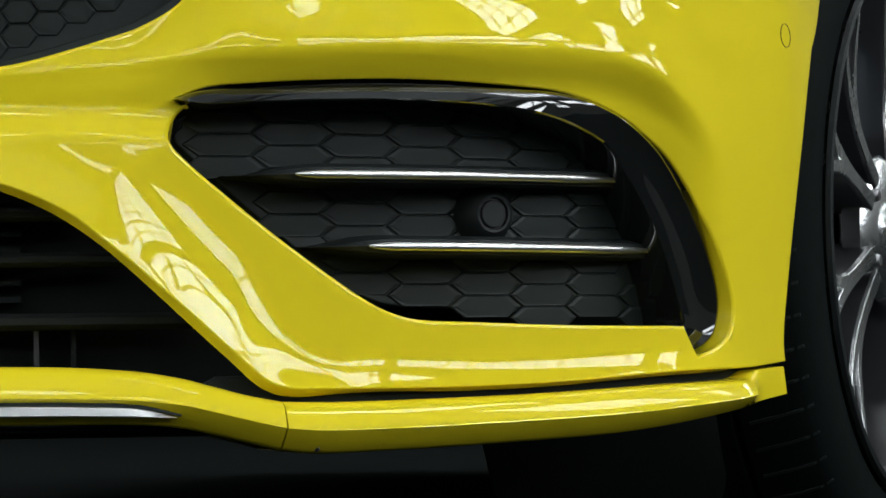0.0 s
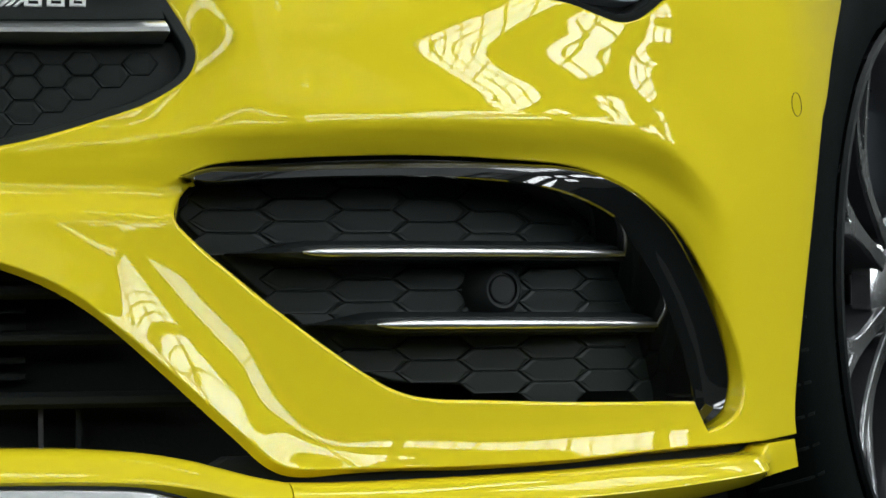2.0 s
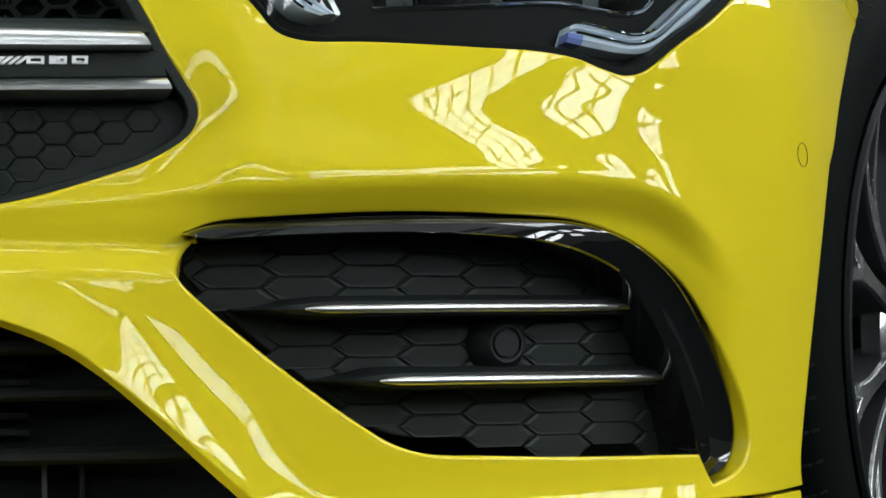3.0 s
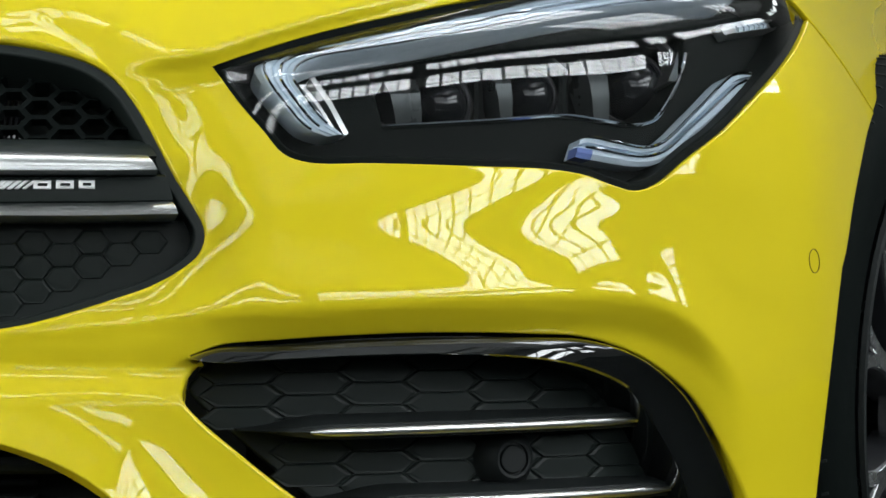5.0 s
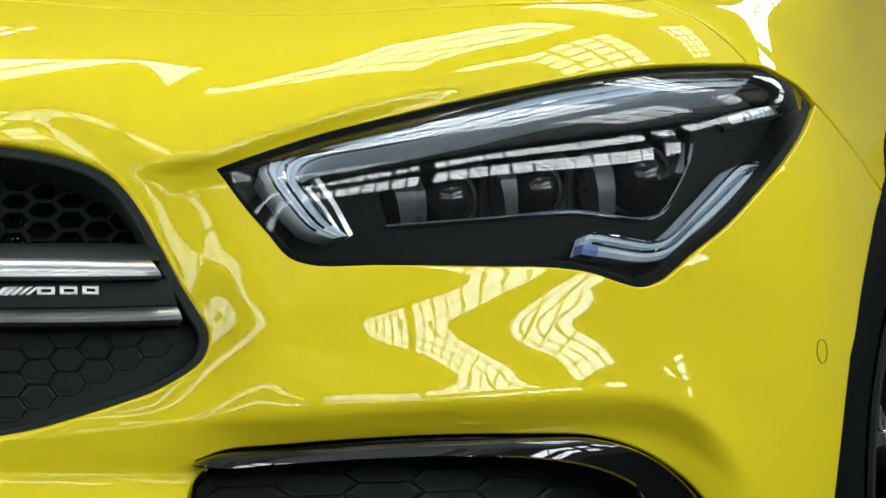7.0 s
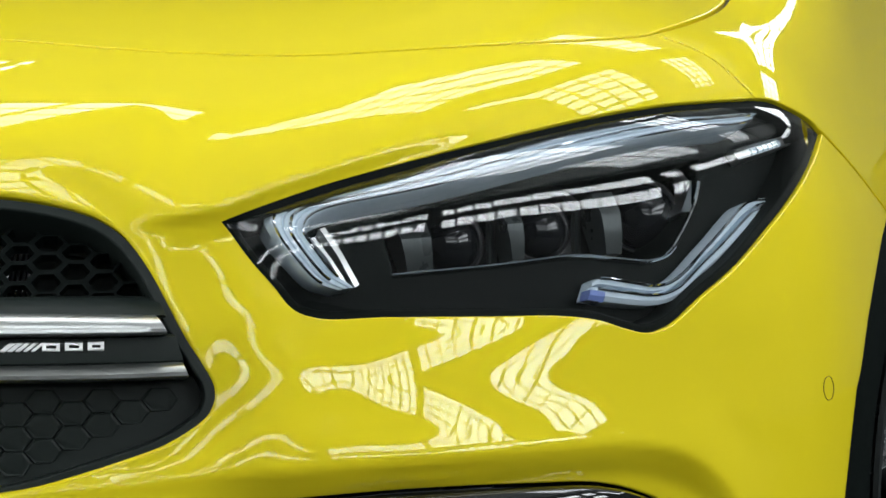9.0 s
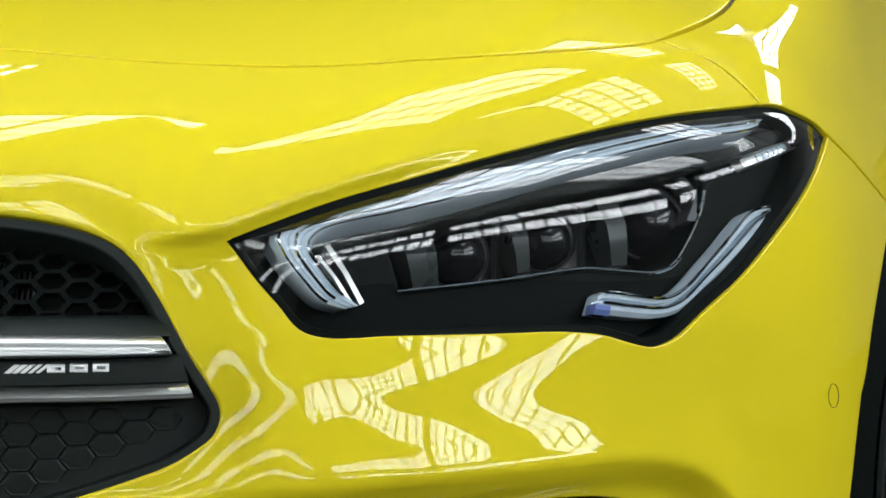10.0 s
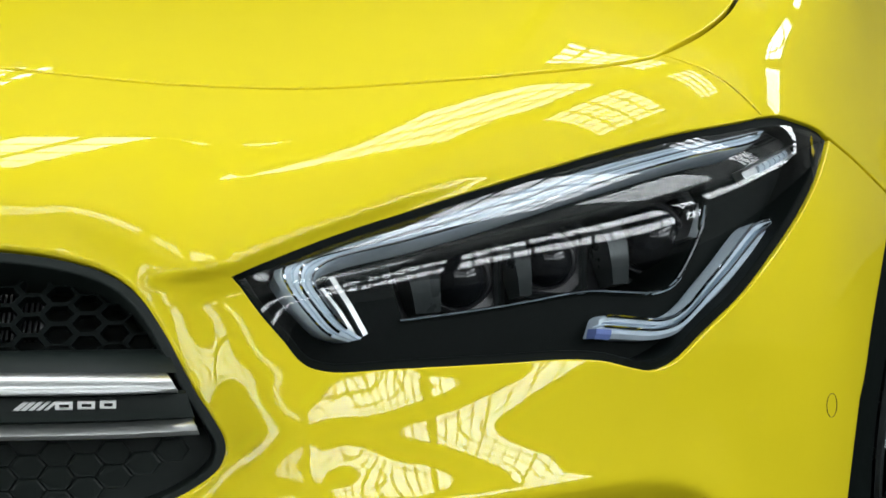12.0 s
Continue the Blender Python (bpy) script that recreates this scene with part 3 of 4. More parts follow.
for c, w, sill, head in EAST:
    m = pose(H["x1"] + 0.2, c, (sill + head) / 2, 90, 0, 90)
    hall_window("window_1", m, w, head - sill, max(3, round(w / 0.5)), 4, "long iron-framed industrial window with small panes", 0.022)
    window_light("east_daylight", m @ Matrix.Translation((0, 0, 0.16)), w, head - sill, LIGHT["east"])
# west windows and lamps are made up to brighten the car
for c, w, sill, head in WEST:
    m = pose(H["x0"] - 0.2, c, (sill + head) / 2, 90, 0, -90)
    hall_window("fill_window", m, w, head - sill, 9, 8, "added tall iron-framed window, unseen, for fill light")
    window_light("west_fill", m @ Matrix.Translation((0, 0, 0.16)), w, head - sill, LIGHT["west"])
for c, w, sill, head in SOUTH:
    m = pose(c, H["y0"] - 0.2, (sill + head) / 2, 90, 0, 0)
    hall_window("window_4", m, w, head - sill, 9, 4, "long iron-framed industrial window with small panes", 0.022)
    window_light("south_daylight", m @ Matrix.Translation((0, 0, 0.16)), w, head - sill, LIGHT["south"])
for c, w, sill, head in NORTH:
    m = pose(c, H["y1"] + 0.2, (sill + head) / 2, 90, 0, 180)
    hall_window("window_5", m, w, head - sill, 7, 4, "long iron-framed industrial window with small panes", 0.022)
    window_light("north_daylight", m @ Matrix.Translation((0, 0, 0.16)), w, head - sill, LIGHT["north"])
# flat roof with glazed strips across the hall, each in bays between the trusses
BAYS = [(-7.4, -4.4), (-3.6, -0.6), (0.2, 3.2), (4.0, 7.0)]
STRIPS = [(-6.0, -4.2), (1.1, 3.7), (5.4, 6.9)]
blocks, mark = [], H["y0"] - 0.4
for y0, y1 in STRIPS:
    bays = [(-7.4, -4.4), (-3.9, -2.5), (0.4, 3.2), (4.0, 7.0)] if y0 > 5 else BAYS
    blocks.append((H["x0"] - 0.4, mark, H["top"], H["x1"] + 0.4, y0, H["top"] + 0.25))
    edge = H["x0"] - 0.4
    for x0, x1 in bays:
        blocks.append((edge, y0, H["top"], x0, y1, H["top"] + 0.25))
        edge = x1
        hall_window("window_3", Matrix.Translation(((x0 + x1) / 2, (y0 + y1) / 2, H["top"] + 0.12)), x1 - x0, y1 - y0, 6, 4, "iron-framed roof light with small panes", 0.04)
    blocks.append((edge, y0, H["top"], H["x1"] + 0.4, y1, H["top"] + 0.25))
    mark = y1
    window_light("roof_daylight", pose((BAYS[0][0] + BAYS[-1][1]) / 2, (y0 + y1) / 2, H["top"] + 0.27), BAYS[-1][1] - BAYS[0][0], y1 - y0, LIGHT["roof"])
blocks.append((H["x0"] - 0.4, mark, H["top"], H["x1"] + 0.4, H["y1"] + 0.4, H["top"] + 0.25))
boxes("ceiling", blocks, ROOFING, kind="structure", label="grey boarded hall roof with glazed strips", category="ceiling")
# iron trusses between the bays
for x in (-8.2, -4.0, -0.2, 3.6, 7.8):
    truss = thing("roof_truss", (x, 0, H["top"]), "dark iron roof truss under the glazing", "truss", "roof trusses", "structure")
    for z0, z1 in ((-0.12, -0.002), (-0.80, -0.70)):
        boxes("chord", [(x - 0.06, H["y0"], H["top"] + z0, x + 0.06, H["y1"], H["top"] + z1)], IRON, truss)
    y = H["y0"] + 0.3
    while y < H["y1"] - 1.5:
        for a, b in ((y, y + 0.75), (y + 1.5, y + 0.75)):
            tube("brace", [(x, a, H["top"] - 0.70), (x, b, H["top"] - 0.12)], 0.03, IRON, truss, sides=6)
        y += 1.5

# ---- honeycomb ----
def hexagons(parent, name, region, pitch_s, pitch_v, press, mat, open_cells, height=0.004, rim=0.16, flat_top=0.5):
    """Honeycomb cells on the plain body surface that lie wholly in the region: open rings or raised plates, each a part."""
    lo, hi = region.min(0), region.max(0)
    columns = int((hi[0] - lo[0]) / pitch_s) + 2
    rows = int((hi[1] - lo[1]) / pitch_v) + 2
    a, b = pitch_s / (1 + flat_top), pitch_v / 2
    shape = np.array([(a, 0), (a * flat_top, b), (-a * flat_top, b), (-a, 0), (-a * flat_top, -b), (a * flat_top, -b)])
    for i in range(columns):
        for j in range(rows):
            c = lo + np.array([i * pitch_s, (j + 0.5 * (i % 2)) * pitch_v])
            corners = c + shape
            if not inside(corners, region).all():
                continue
            if open_cells:
                levels = [(1.0, 0.004), (1.0, 0.0), (1 - rim, 0.0), (1 - rim * 1.5, 0.012)]
            else:
                levels = [(0.98, 0.0), (0.93, -height * 0.7), (0.80, -height)]
            verts = np.concatenate([set_in(*(c + shape * k).T, np.full(6, press + d)) for k, d in levels])
            if not open_cells:
                verts[-6:][(shape[:, 1] < -0.001)] += np.array([0, 0.55 * height, 0])
            faces = [(n * 6 + k, n * 6 + (k + 1) % 6, n * 6 + 6 + (k + 1) % 6, n * 6 + 6 + k) for n in range(len(levels) - 1) for k in range(6)]
            if not open_cells:
                faces.append(tuple(range(6 * len(levels) - 6, 6 * len(levels))))
            raw(name, verts, faces, mat, parent, flat=True)


# ---- front lip ----
LIP_TOP = [(0.0, 0.2145), (0.25, 0.2145), (0.393, 0.2137), (0.451, 0.2121), (0.494, 0.2083), (0.522, 0.2031), (0.542, 0.1976), (0.566, 0.1911), (0.590, 0.1863)]
LIP_LOW = [(0.0, 0.1722), (0.25, 0.172), (0.392, 0.1718), (0.509, 0.1691), (0.549, 0.1612), (0.588, 0.1513)]
SPLIT_TOP = [(0.5911, 0.1861), (0.631, 0.1852), (0.717, 0.1867), (0.809, 0.1894), (0.913, 0.1942), (0.978, 0.1965), (1.008, 0.1985), (1.022, 0.2035), (1.045, 0.2055), (1.068, 0.2068)]
SPLIT_LOW = [(0.5891, 0.1509), (0.614, 0.1482), (0.673, 0.1493), (0.761, 0.1527), (0.858, 0.1577), (0.912, 0.1633), (0.971, 0.1716), (1.030, 0.1795), (1.074, 0.1845)]


def lip_section(u):
    out = 1 - smooth(0.72, 1.0, u)
    flush = 1 - 0.96 * smooth(0.80, 0.95, u)
    return [(w, d * flush if d < 0 else d) for w, d in ((0.0, 0.06), (0.0, -0.002 - 0.012 * out), (0.04, -0.006 - 0.014 * out), (0.12, -0.008 - 0.018 * out), (0.48, -0.008 - 0.029 * out), (0.54, -0.008 - 0.0295 * out),
            (0.60, -0.007 - 0.028 * out), (0.93, -0.004 - 0.018 * out), (0.985, -0.002 - 0.014 * out), (1.0, 0.003 - 0.01 * out), (1.0, 0.06))]


lip = band("lip", LIP_TOP, LIP_LOW, lambda u: lip_section(0.0), YELLOW, car, "yellow front lip with a chrome strip", n=110)
splitter = band("splitter", SPLIT_TOP, SPLIT_LOW, lip_section, YELLOW, car, "yellow corner of the front lip", n=120)
held(band("chrome_strip", [(0.0, 0.187), (0.25, 0.187), (0.393, 0.1862), (0.45, 0.1852), (0.489, 0.1827), (0.512, 0.1768)], [(0.0, 0.1782), (0.25, 0.1782), (0.393, 0.178), (0.45, 0.1775), (0.489, 0.1766), (0.513, 0.1758)],
          [(0.0, -0.02), (0.0, -0.036), (0.12, -0.0376), (0.5, -0.0388), (0.88, -0.0396), (1.0, -0.038), (1.0, -0.02)], CHROME, None, "chrome strip along the lip"), lip)
held(band("groove", [(0.0, 0.1895), (0.393, 0.1885), (0.45, 0.1876), (0.489, 0.1852), (0.516, 0.1785)], [(0.0, 0.187), (0.393, 0.1862), (0.45, 0.1852), (0.489, 0.1827), (0.516, 0.1770)],
          [(0.0, -0.02), (0.0, -0.0355), (1.0, -0.0362), (1.0, -0.02)], MATT, None), lip)
screw = set_in(0.613, 0.1522, -0.0225)
lathe("screw", [(0.0, 0.0008), (0.002, 0.0007), (0.0026, 0.0), (0.0026, -0.004)], look(screw, screw + np.array([0.3, 1, 0.2])), ANTHRACITE, car, "small dark screw", steps=14)

# ---- lower air intake and the dark trim behind the slot ----
slot = panel("slot_trim", outline([(0.50, 0.178), (1.035, 0.19)], [(1.035, 0.19), (1.035, 0.214)], [(1.035, 0.214), (0.93, 0.212), (0.72, 0.203), (0.61, 0.203), (0.585, 0.205), (0.55, 0.205)], [(0.55, 0.205), (0.50, 0.178)]), [], MATT, car,
             "black plastic trim behind the slot", press=0.016, surface=plain, grid=0.02)
lower = panel("lower_grille", outline([(0.0, 0.16), (0.62, 0.16)], [(0.62, 0.16), (0.62, 0.22), (0.52, 0.30), (0.44, 0.36), (0.0, 0.40)], [(0.0, 0.40), (0.0, 0.16)]), [], MATT, car, "black lower air intake", press=0.13, surface=plain, grid=0.03)
for v, w in ((0.247, 0.006), (0.292, 0.005), (0.325, 0.005)):
    end = 0.60 - 1.05 * (v - 0.2)
    held(band("slat", [(0.0, v + w), (end, v + w)], [(0.0, v - w), (end, v - w)], [(0.0, 0.11), (0.0, 0.066), (0.3, 0.06), (0.7, 0.06), (1.0, 0.066), (1.0, 0.11)], MATT, None, n=24), lower)
for s in (0.20, 0.30, 0.415, 0.445):
    held(band("bar", [(s, 0.245), (s + 0.004, 0.245)], [(s, 0.20), (s + 0.004, 0.20)], [(0.0, 0.12), (0.0, 0.09), (1.0, 0.09), (1.0, 0.12)], ANTHRACITE if s == 0.415 else MATT, None, n=4), lower)
for k in range(7):
    v = 0.262 + 0.012 * k
    held(band("cooling_fin", [(0.0, v + 0.004), (0.405, v + 0.004)], [(0.0, v), (0.405, v)], [(0.0, 0.125), (0.0, 0.10), (1.0, 0.10), (1.0, 0.125)], MATT, None, "dark radiator fin", n=16), lower)

# ---- side air intake ----
FIN_OUT = [(0.5178, 0.4056), (0.5392, 0.4122), (0.5765, 0.415), (0.6839, 0.419), (0.7861, 0.4173), (0.8259, 0.4151), (0.8569, 0.4088), (0.8835, 0.399), (0.9055, 0.3854), (0.9282, 0.3657), (0.961, 0.3208), (0.9768, 0.2926), (0.987, 0.2684), (0.9905, 0.2508), (0.985, 0.2331), (0.971, 0.224), (0.9482, 0.2165)]
FIN_IN = [(0.5182, 0.4050), (0.538, 0.4013), (0.576, 0.403), (0.64, 0.4053), (0.706, 0.4056), (0.766, 0.4027), (0.805, 0.3973), (0.83, 0.3894), (0.856, 0.3773), (0.872, 0.3626), (0.893, 0.3371), (0.91, 0.3114), (0.924, 0.2811), (0.932, 0.2593), (0.938, 0.2419), (0.941, 0.2288), (0.9475, 0.2163)]
FIN_IN = [(a + 0.016 * float(smooth(0.78, 0.87, a) * (1 - smooth(0.936, 0.948, a))), b) for a, b in FIN_IN]
FIN_OUT = [(a + 0.0045 * float(smooth(0.86, 0.94, a)), b) for a, b in FIN_OUT]
intake = panel("air_intake", grown(INTAKE, 0.012), [], TILE, car, "black side air intake", press=0.062, surface=plain, grid=0.02, roll=0.002)


def fin_section(u):
    side = smooth(0.45, 0.75, u)
    lift = -0.004 * (1 - side) + 0.016 * side
    end = 0.003 * smooth(0.84, 0.95, u)
    return [(0.0, 0.05), (0.0, 0.007 + 0.006 * side + end), (0.06, 0.004 + 0.008 * side + end), (0.2, 0.002 + 0.3 * lift + 0.009 * side + 0.8 * end), (0.6, 0.75 * lift + 0.001 + 0.004 * side), (0.93, lift), (0.99, lift + 0.001), (1.0, lift + 0.003), (1.0, 0.062)]


fin = band("intake_trim", FIN_OUT, FIN_IN, fin_section, GLOSS, car, "glossy black curved intake trim", n=150)
for (s0, v0, s1, v1) in ((0.605, 0.351, 0.925, 0.3518), (0.660, 0.2986, 0.955, 0.2976)):
    u = np.linspace(0, 1, 60)
    line_s, line_v = s0 + (s1 - s0) * u, v0 + (v1 - v0) * u
    depth = -0.006 + 0.046 * u ** 1.5
    rings_body, rings_strip = [], []
    for s, v, d, k in zip(line_s, line_v, depth, u):
        w = 0.0034 * math.sqrt(min(1, 0.06 + 16 * k)) * (1 - 0.55 * smooth(0.75, 1, k))
        a = np.radians(np.linspace(115, -115, 11))
        rings_strip.append(set_in(np.full(11, s), v + w * np.sin(a), d + 0.001 - 0.85 * w * np.cos(a)))
    vane_u = np.linspace(-0.14, 1, 60)
    for k in vane_u:
        s, v = s0 + (s1 - s0) * k, v0 + (v1 - v0) * k
        d = -0.006 + 0.046 * max(k, 0) ** 1.5 + (0.30 * max(-k, 0))
        w = 0.0062 * smooth(-0.16, 0.1, k) + 0.0006
        rings_body.append(set_in(np.full(7, s), v + w * np.array([1.5, 1.25, 0.8, 0, -0.8, -1.0, -1.2]), np.array([0.07, d + 0.018, d + 0.005, d + 0.0015, d + 0.005, d + 0.018, 0.07])))
    vane = loft("vane", rings_body, SATIN, car, "black intake vane with a chrome strip")
    held(loft("chrome_strip", rings_strip, CHROME, None, "satin chrome strip"), vane)
hexagons(intake, "hexagon_tile", grown(INTAKE, -0.004), 0.056, 0.0172, 0.0615, TILE, False, height=0.0020, flat_top=0.62)
eye_at = set_in(0.786, 0.3246, 0.05)
aim = skin_normal(np.array(0.786), np.array(0.3246), at=plain)
m_eye = look(eye_at, eye_at - aim)
sensor = lathe("parking_sensor", [(0.0, 0.0085), (0.0098, 0.0085), (0.0106, 0.0078), (0.0108, 0.006), (0.0122, 0.006), (0.0125, 0.0085), (0.0142, 0.0088), (0.0162, 0.007), (0.0195, 0.002), (0.024, -0.006), (0.026, -0.02)], m_eye, SATIN, car, "round black parking sensor", steps=40)

# ---- radiator grille ----
GR = dict(top=0.5535, bottom=0.5375)
backing = panel("grille_backing", grown(GRILLE, 0.01) if area(GRILLE) > 0 else grown(GRILLE, -0.01), [], MATT, car, "black recess behind the grille", press=0.085, surface=plain, grid=0.03, roll=0.002)
grille_ccw = GRILLE if area(GRILLE) > 0 else GRILLE[::-1]
upper_region = outline([(0.02, 0.566), (0.497, 0.566)], [(0.497, 0.566), (0.48, 0.60), (0.462, 0.623), (0.435, 0.638), (0.38, 0.652), (0.25, 0.658), (0.02, 0.658)], [(0.02, 0.658), (0.02, 0.566)])
mesh_upper = panel("grille_frame", grown(grille_ccw, 0.004), [grown(grille_ccw, -0.004)], SEAL, car, "black grille surround", press=0.012, surface=plain, grid=0.02, rolls=[(0, 0), (0.002, 0.05)])
hexagons(backing, "hexagon_cell", upper_region, 0.0215, 0.0195, 0.040, BEZEL, True, rim=0.2)
lower_region = outline([(0.02, 0.40), (0.25, 0.409), (0.385, 0.432), (0.465, 0.454), (0.493, 0.464), (0.512, 0.476), (0.522, 0.492), (0.521, 0.504)], [(0.521, 0.504), (0.02, 0.504)], [(0.02, 0.504), (0.02, 0.40)])
plate = panel("grille_plate", grown(lower_region if area(lower_region) > 0 else lower_region[::-1], 0.006), [], SEAL, car, "black closed honeycomb plate", press=0.034, surface=plain, grid=0.03, roll=0.002)
hexagons(plate, "hexagon_tile", lower_region, 0.0215, 0.0185, 0.0335, SEAL, False, height=0.0022)
for k in range(26):
    s = 0.28 + 0.0044 * k
    held(band("radiator_fin", [(s, 0.658), (s + 0.0018, 0.658)], [(s, 0.585), (s + 0.0018, 0.585)], [(0.0, 0.084), (0.0, 0.070), (1.0, 0.070), (1.0, 0.084)], STEEL if k == 25 else ANTHRACITE, None, "grey radiator fin", n=4), backing)
# chrome slats and the black bar between them
band("chrome_slat", [(0.02, 0.5545), (0.30, 0.5545), (0.40, 0.5535), (0.449, 0.5522), (0.487, 0.551)], [(0.02, 0.538), (0.30, 0.538), (0.40, 0.5372), (0.449, 0.5368), (0.495, 0.537)],
     [(0.0, 0.03), (0.0, -0.002), (0.1, -0.007), (0.3, -0.012), (0.55, -0.0155), (0.8, -0.017), (0.96, -0.0165), (1.0, -0.013), (1.0, 0.03)], CHROME, car, "satin chrome grille slat", n=60)
band("chrome_slat", [(0.02, 0.5175), (0.30, 0.5175), (0.40, 0.517), (0.449, 0.517), (0.506, 0.5178)], [(0.02, 0.5068), (0.30, 0.5068), (0.40, 0.5063), (0.449, 0.506), (0.510, 0.5068)],
     [(0.0, 0.03), (0.0, 0.0), (0.12, -0.006), (0.4, -0.0115), (0.7, -0.0135), (0.95, -0.013), (1.0, -0.009), (1.0, 0.03)], CHROME, car, "satin chrome grille slat", n=60)
bar = band("grille_bar", [(0.02, 0.5385), (0.30, 0.5385), (0.449, 0.5375), (0.501, 0.5380)], [(0.02, 0.517), (0.30, 0.517), (0.449, 0.5165), (0.508, 0.517)], [(0.0, 0.03), (0.0, 0.004), (0.1, 0.0), (0.5, -0.0015), (0.9, 0.0), (1.0, 0.004), (1.0, 0.03)], SEAL, car, "black grille bar with a chrome emblem", n=50)
band("grille_bar", [(0.02, 0.572), (0.30, 0.572), (0.449, 0.571), (0.488, 0.570)], [(0.02, 0.5545), (0.30, 0.5545), (0.449, 0.5522), (0.495, 0.551)], [(0.0, 0.06), (0.0, 0.03), (0.3, 0.014), (0.7, 0.006), (1.0, 0.0), (1.0, 0.03)], SEAL, car, "black top of the grille slat", n=50)
# the emblem: five slanted strokes and three plain blocks
emblem = [(0.377 + 0.0056 * k, 0.0042 - 0.0004 * k, 0.008) for k in range(5)] + [(0.4075, 0.0125, 0.0), (0.4235, 0.0125, 0.0), (0.4395, 0.0115, 0.0)]
for s, w, slant in emblem:
    held(band("emblem_stroke" if slant else "emblem_block", [(s + slant, 0.5333), (s + slant + w, 0.5331)], [(s, 0.5270), (s + w, 0.5267)], [(0.0, 0.004), (0.0, -0.0028), (0.12, -0.0036), (0.88, -0.0036), (1.0, -0.0028), (1.0, 0.004)], CHROME, None, "chrome emblem piece", n=5), bar)
    if not slant:
        held(band("emblem_cut", [(s + 0.003, 0.5309), (s + w - 0.0025, 0.5307)], [(s + 0.003, 0.5288), (s + w - 0.0025, 0.5286)], [(0.0, 0.0), (0.0, -0.0041), (1.0, -0.0041), (1.0, 0.0)], GLOSS, None, n=4), bar)

# ---- headlamp ----
lamp_ccw = lamp_edge if area(lamp_edge) > 0 else lamp_edge[::-1]
headlamp = panel("headlamp", grown(lamp_ccw, -0.008), [], ANTHRACITE, car, "headlamp in a dark housing under a clear cover", press=0.125, surface=plain, grid=0.02, roll=0.0)
panel("lens_cover", grown(lamp_ccw, -0.0035), [], LENS, headlamp, "clear plastic headlamp cover", press=0.003, surface=lens_skin, roll=0.0, grid=0.007).visible_shadow = False
panel("seal", grown(lamp_ccw, 0.001), [grown(lamp_ccw, -0.007)], BEZEL, headlamp, "black rubber seal", press=0.0045, grid=0.012, rolls=[(0, 0), (0.0015, 0.05)])
BAY = outline([(0.676, 0.5832), (0.663, 0.634)], [(0.663, 0.634), (0.716, 0.6413), (0.819, 0.6482), (0.981, 0.6608)], [(0.981, 0.6608), (0.964, 0.6306), (0.940, 0.604), (0.925, 0.5912), (0.905, 0.5864), (0.87, 0.589), (0.836, 0.5925), (0.76, 0.588), (0.676, 0.5832)])
bay_ccw = BAY if area(BAY) > 0 else BAY[::-1]
bezel = panel("bezel", grown(lamp_ccw, -0.006), [bay_ccw], BEZEL, headlamp, "dull black lamp bezel", press=0.036, surface=plain, grid=0.012, rolls=[(0, 0), (0.003, 0.09)])
DRL_OUT = [(0.622, 0.5676), (0.604, 0.5742), (0.586, 0.5939), (0.572, 0.6141), (0.567, 0.6264), (0.573, 0.635), (0.594, 0.6405), (0.621, 0.6463), (0.716, 0.6608), (0.822, 0.6746), (0.949, 0.6862), (1.024, 0.6890), (1.043, 0.6841)]
DRL_IN = [(0.636, 0.5701), (0.622, 0.5823), (0.608, 0.602), (0.600, 0.6165), (0.602, 0.6235), (0.610, 0.6290), (0.630, 0.6342), (0.667, 0.6385), (0.716, 0.6445), (0.821, 0.6580), (0.945, 0.6715), (1.028, 0.6765), (1.043, 0.6835)]
SILVER = shaded("guide_silver", (0.42, 0.55, 0.66), (0.84, 0.93, 1.0), 0.2, metal=0.12, scale=60.0, spread=0.12, coat=0.6)
guide = band("light_guide", DRL_OUT, DRL_IN, [(0.0, 0.04), (0.0, 0.014), (0.1, 0.010), (0.3, 0.009), (0.34, 0.011), (0.38, 0.009), (0.6, 0.0085), (0.64, 0.0105), (0.68, 0.009), (0.9, 0.0105), (1.0, 0.016), (1.0, 0.04)], SILVER, headlamp, "silvery ribbed daytime light guide", n=170)
for share, r in ((0.16, 0.0011), (0.5, 0.0013), (0.84, 0.0011)):
    a, b = resampled(DRL_OUT, 150), resampled(DRL_IN, 150)
    sv = (a + (b - a) * share)[4:-4]
    tube("guide_rib", set_in(sv[:, 0], sv[:, 1], np.full(len(sv), 0.0085)), r, BRIGHT, headlamp, sides=6)
LOW_TOP = [(0.839, 0.5701), (0.845, 0.5727), (0.872, 0.5690), (0.9, 0.5652), (0.918, 0.5694), (0.96, 0.5965), (1.013, 0.6246), (1.048, 0.6262)]
LOW_BOT = [(0.833, 0.5558), (0.86, 0.5515), (0.893, 0.5485), (0.917, 0.5522), (0.95, 0.5708), (0.985, 0.589), (1.02, 0.607), (1.051, 0.6222)]
low_guide = band("light_guide", LOW_TOP, LOW_BOT, [(0.0, 0.04), (0.0, 0.026), (0.06, 0.0205), (0.28, 0.0195), (0.34, 0.027), (0.42, 0.027), (0.48, 0.020), (0.75, 0.018), (0.95, 0.021), (1.0, 0.027), (1.0, 0.04)], SILVER, headlamp, "silvery lower light guide", n=110)
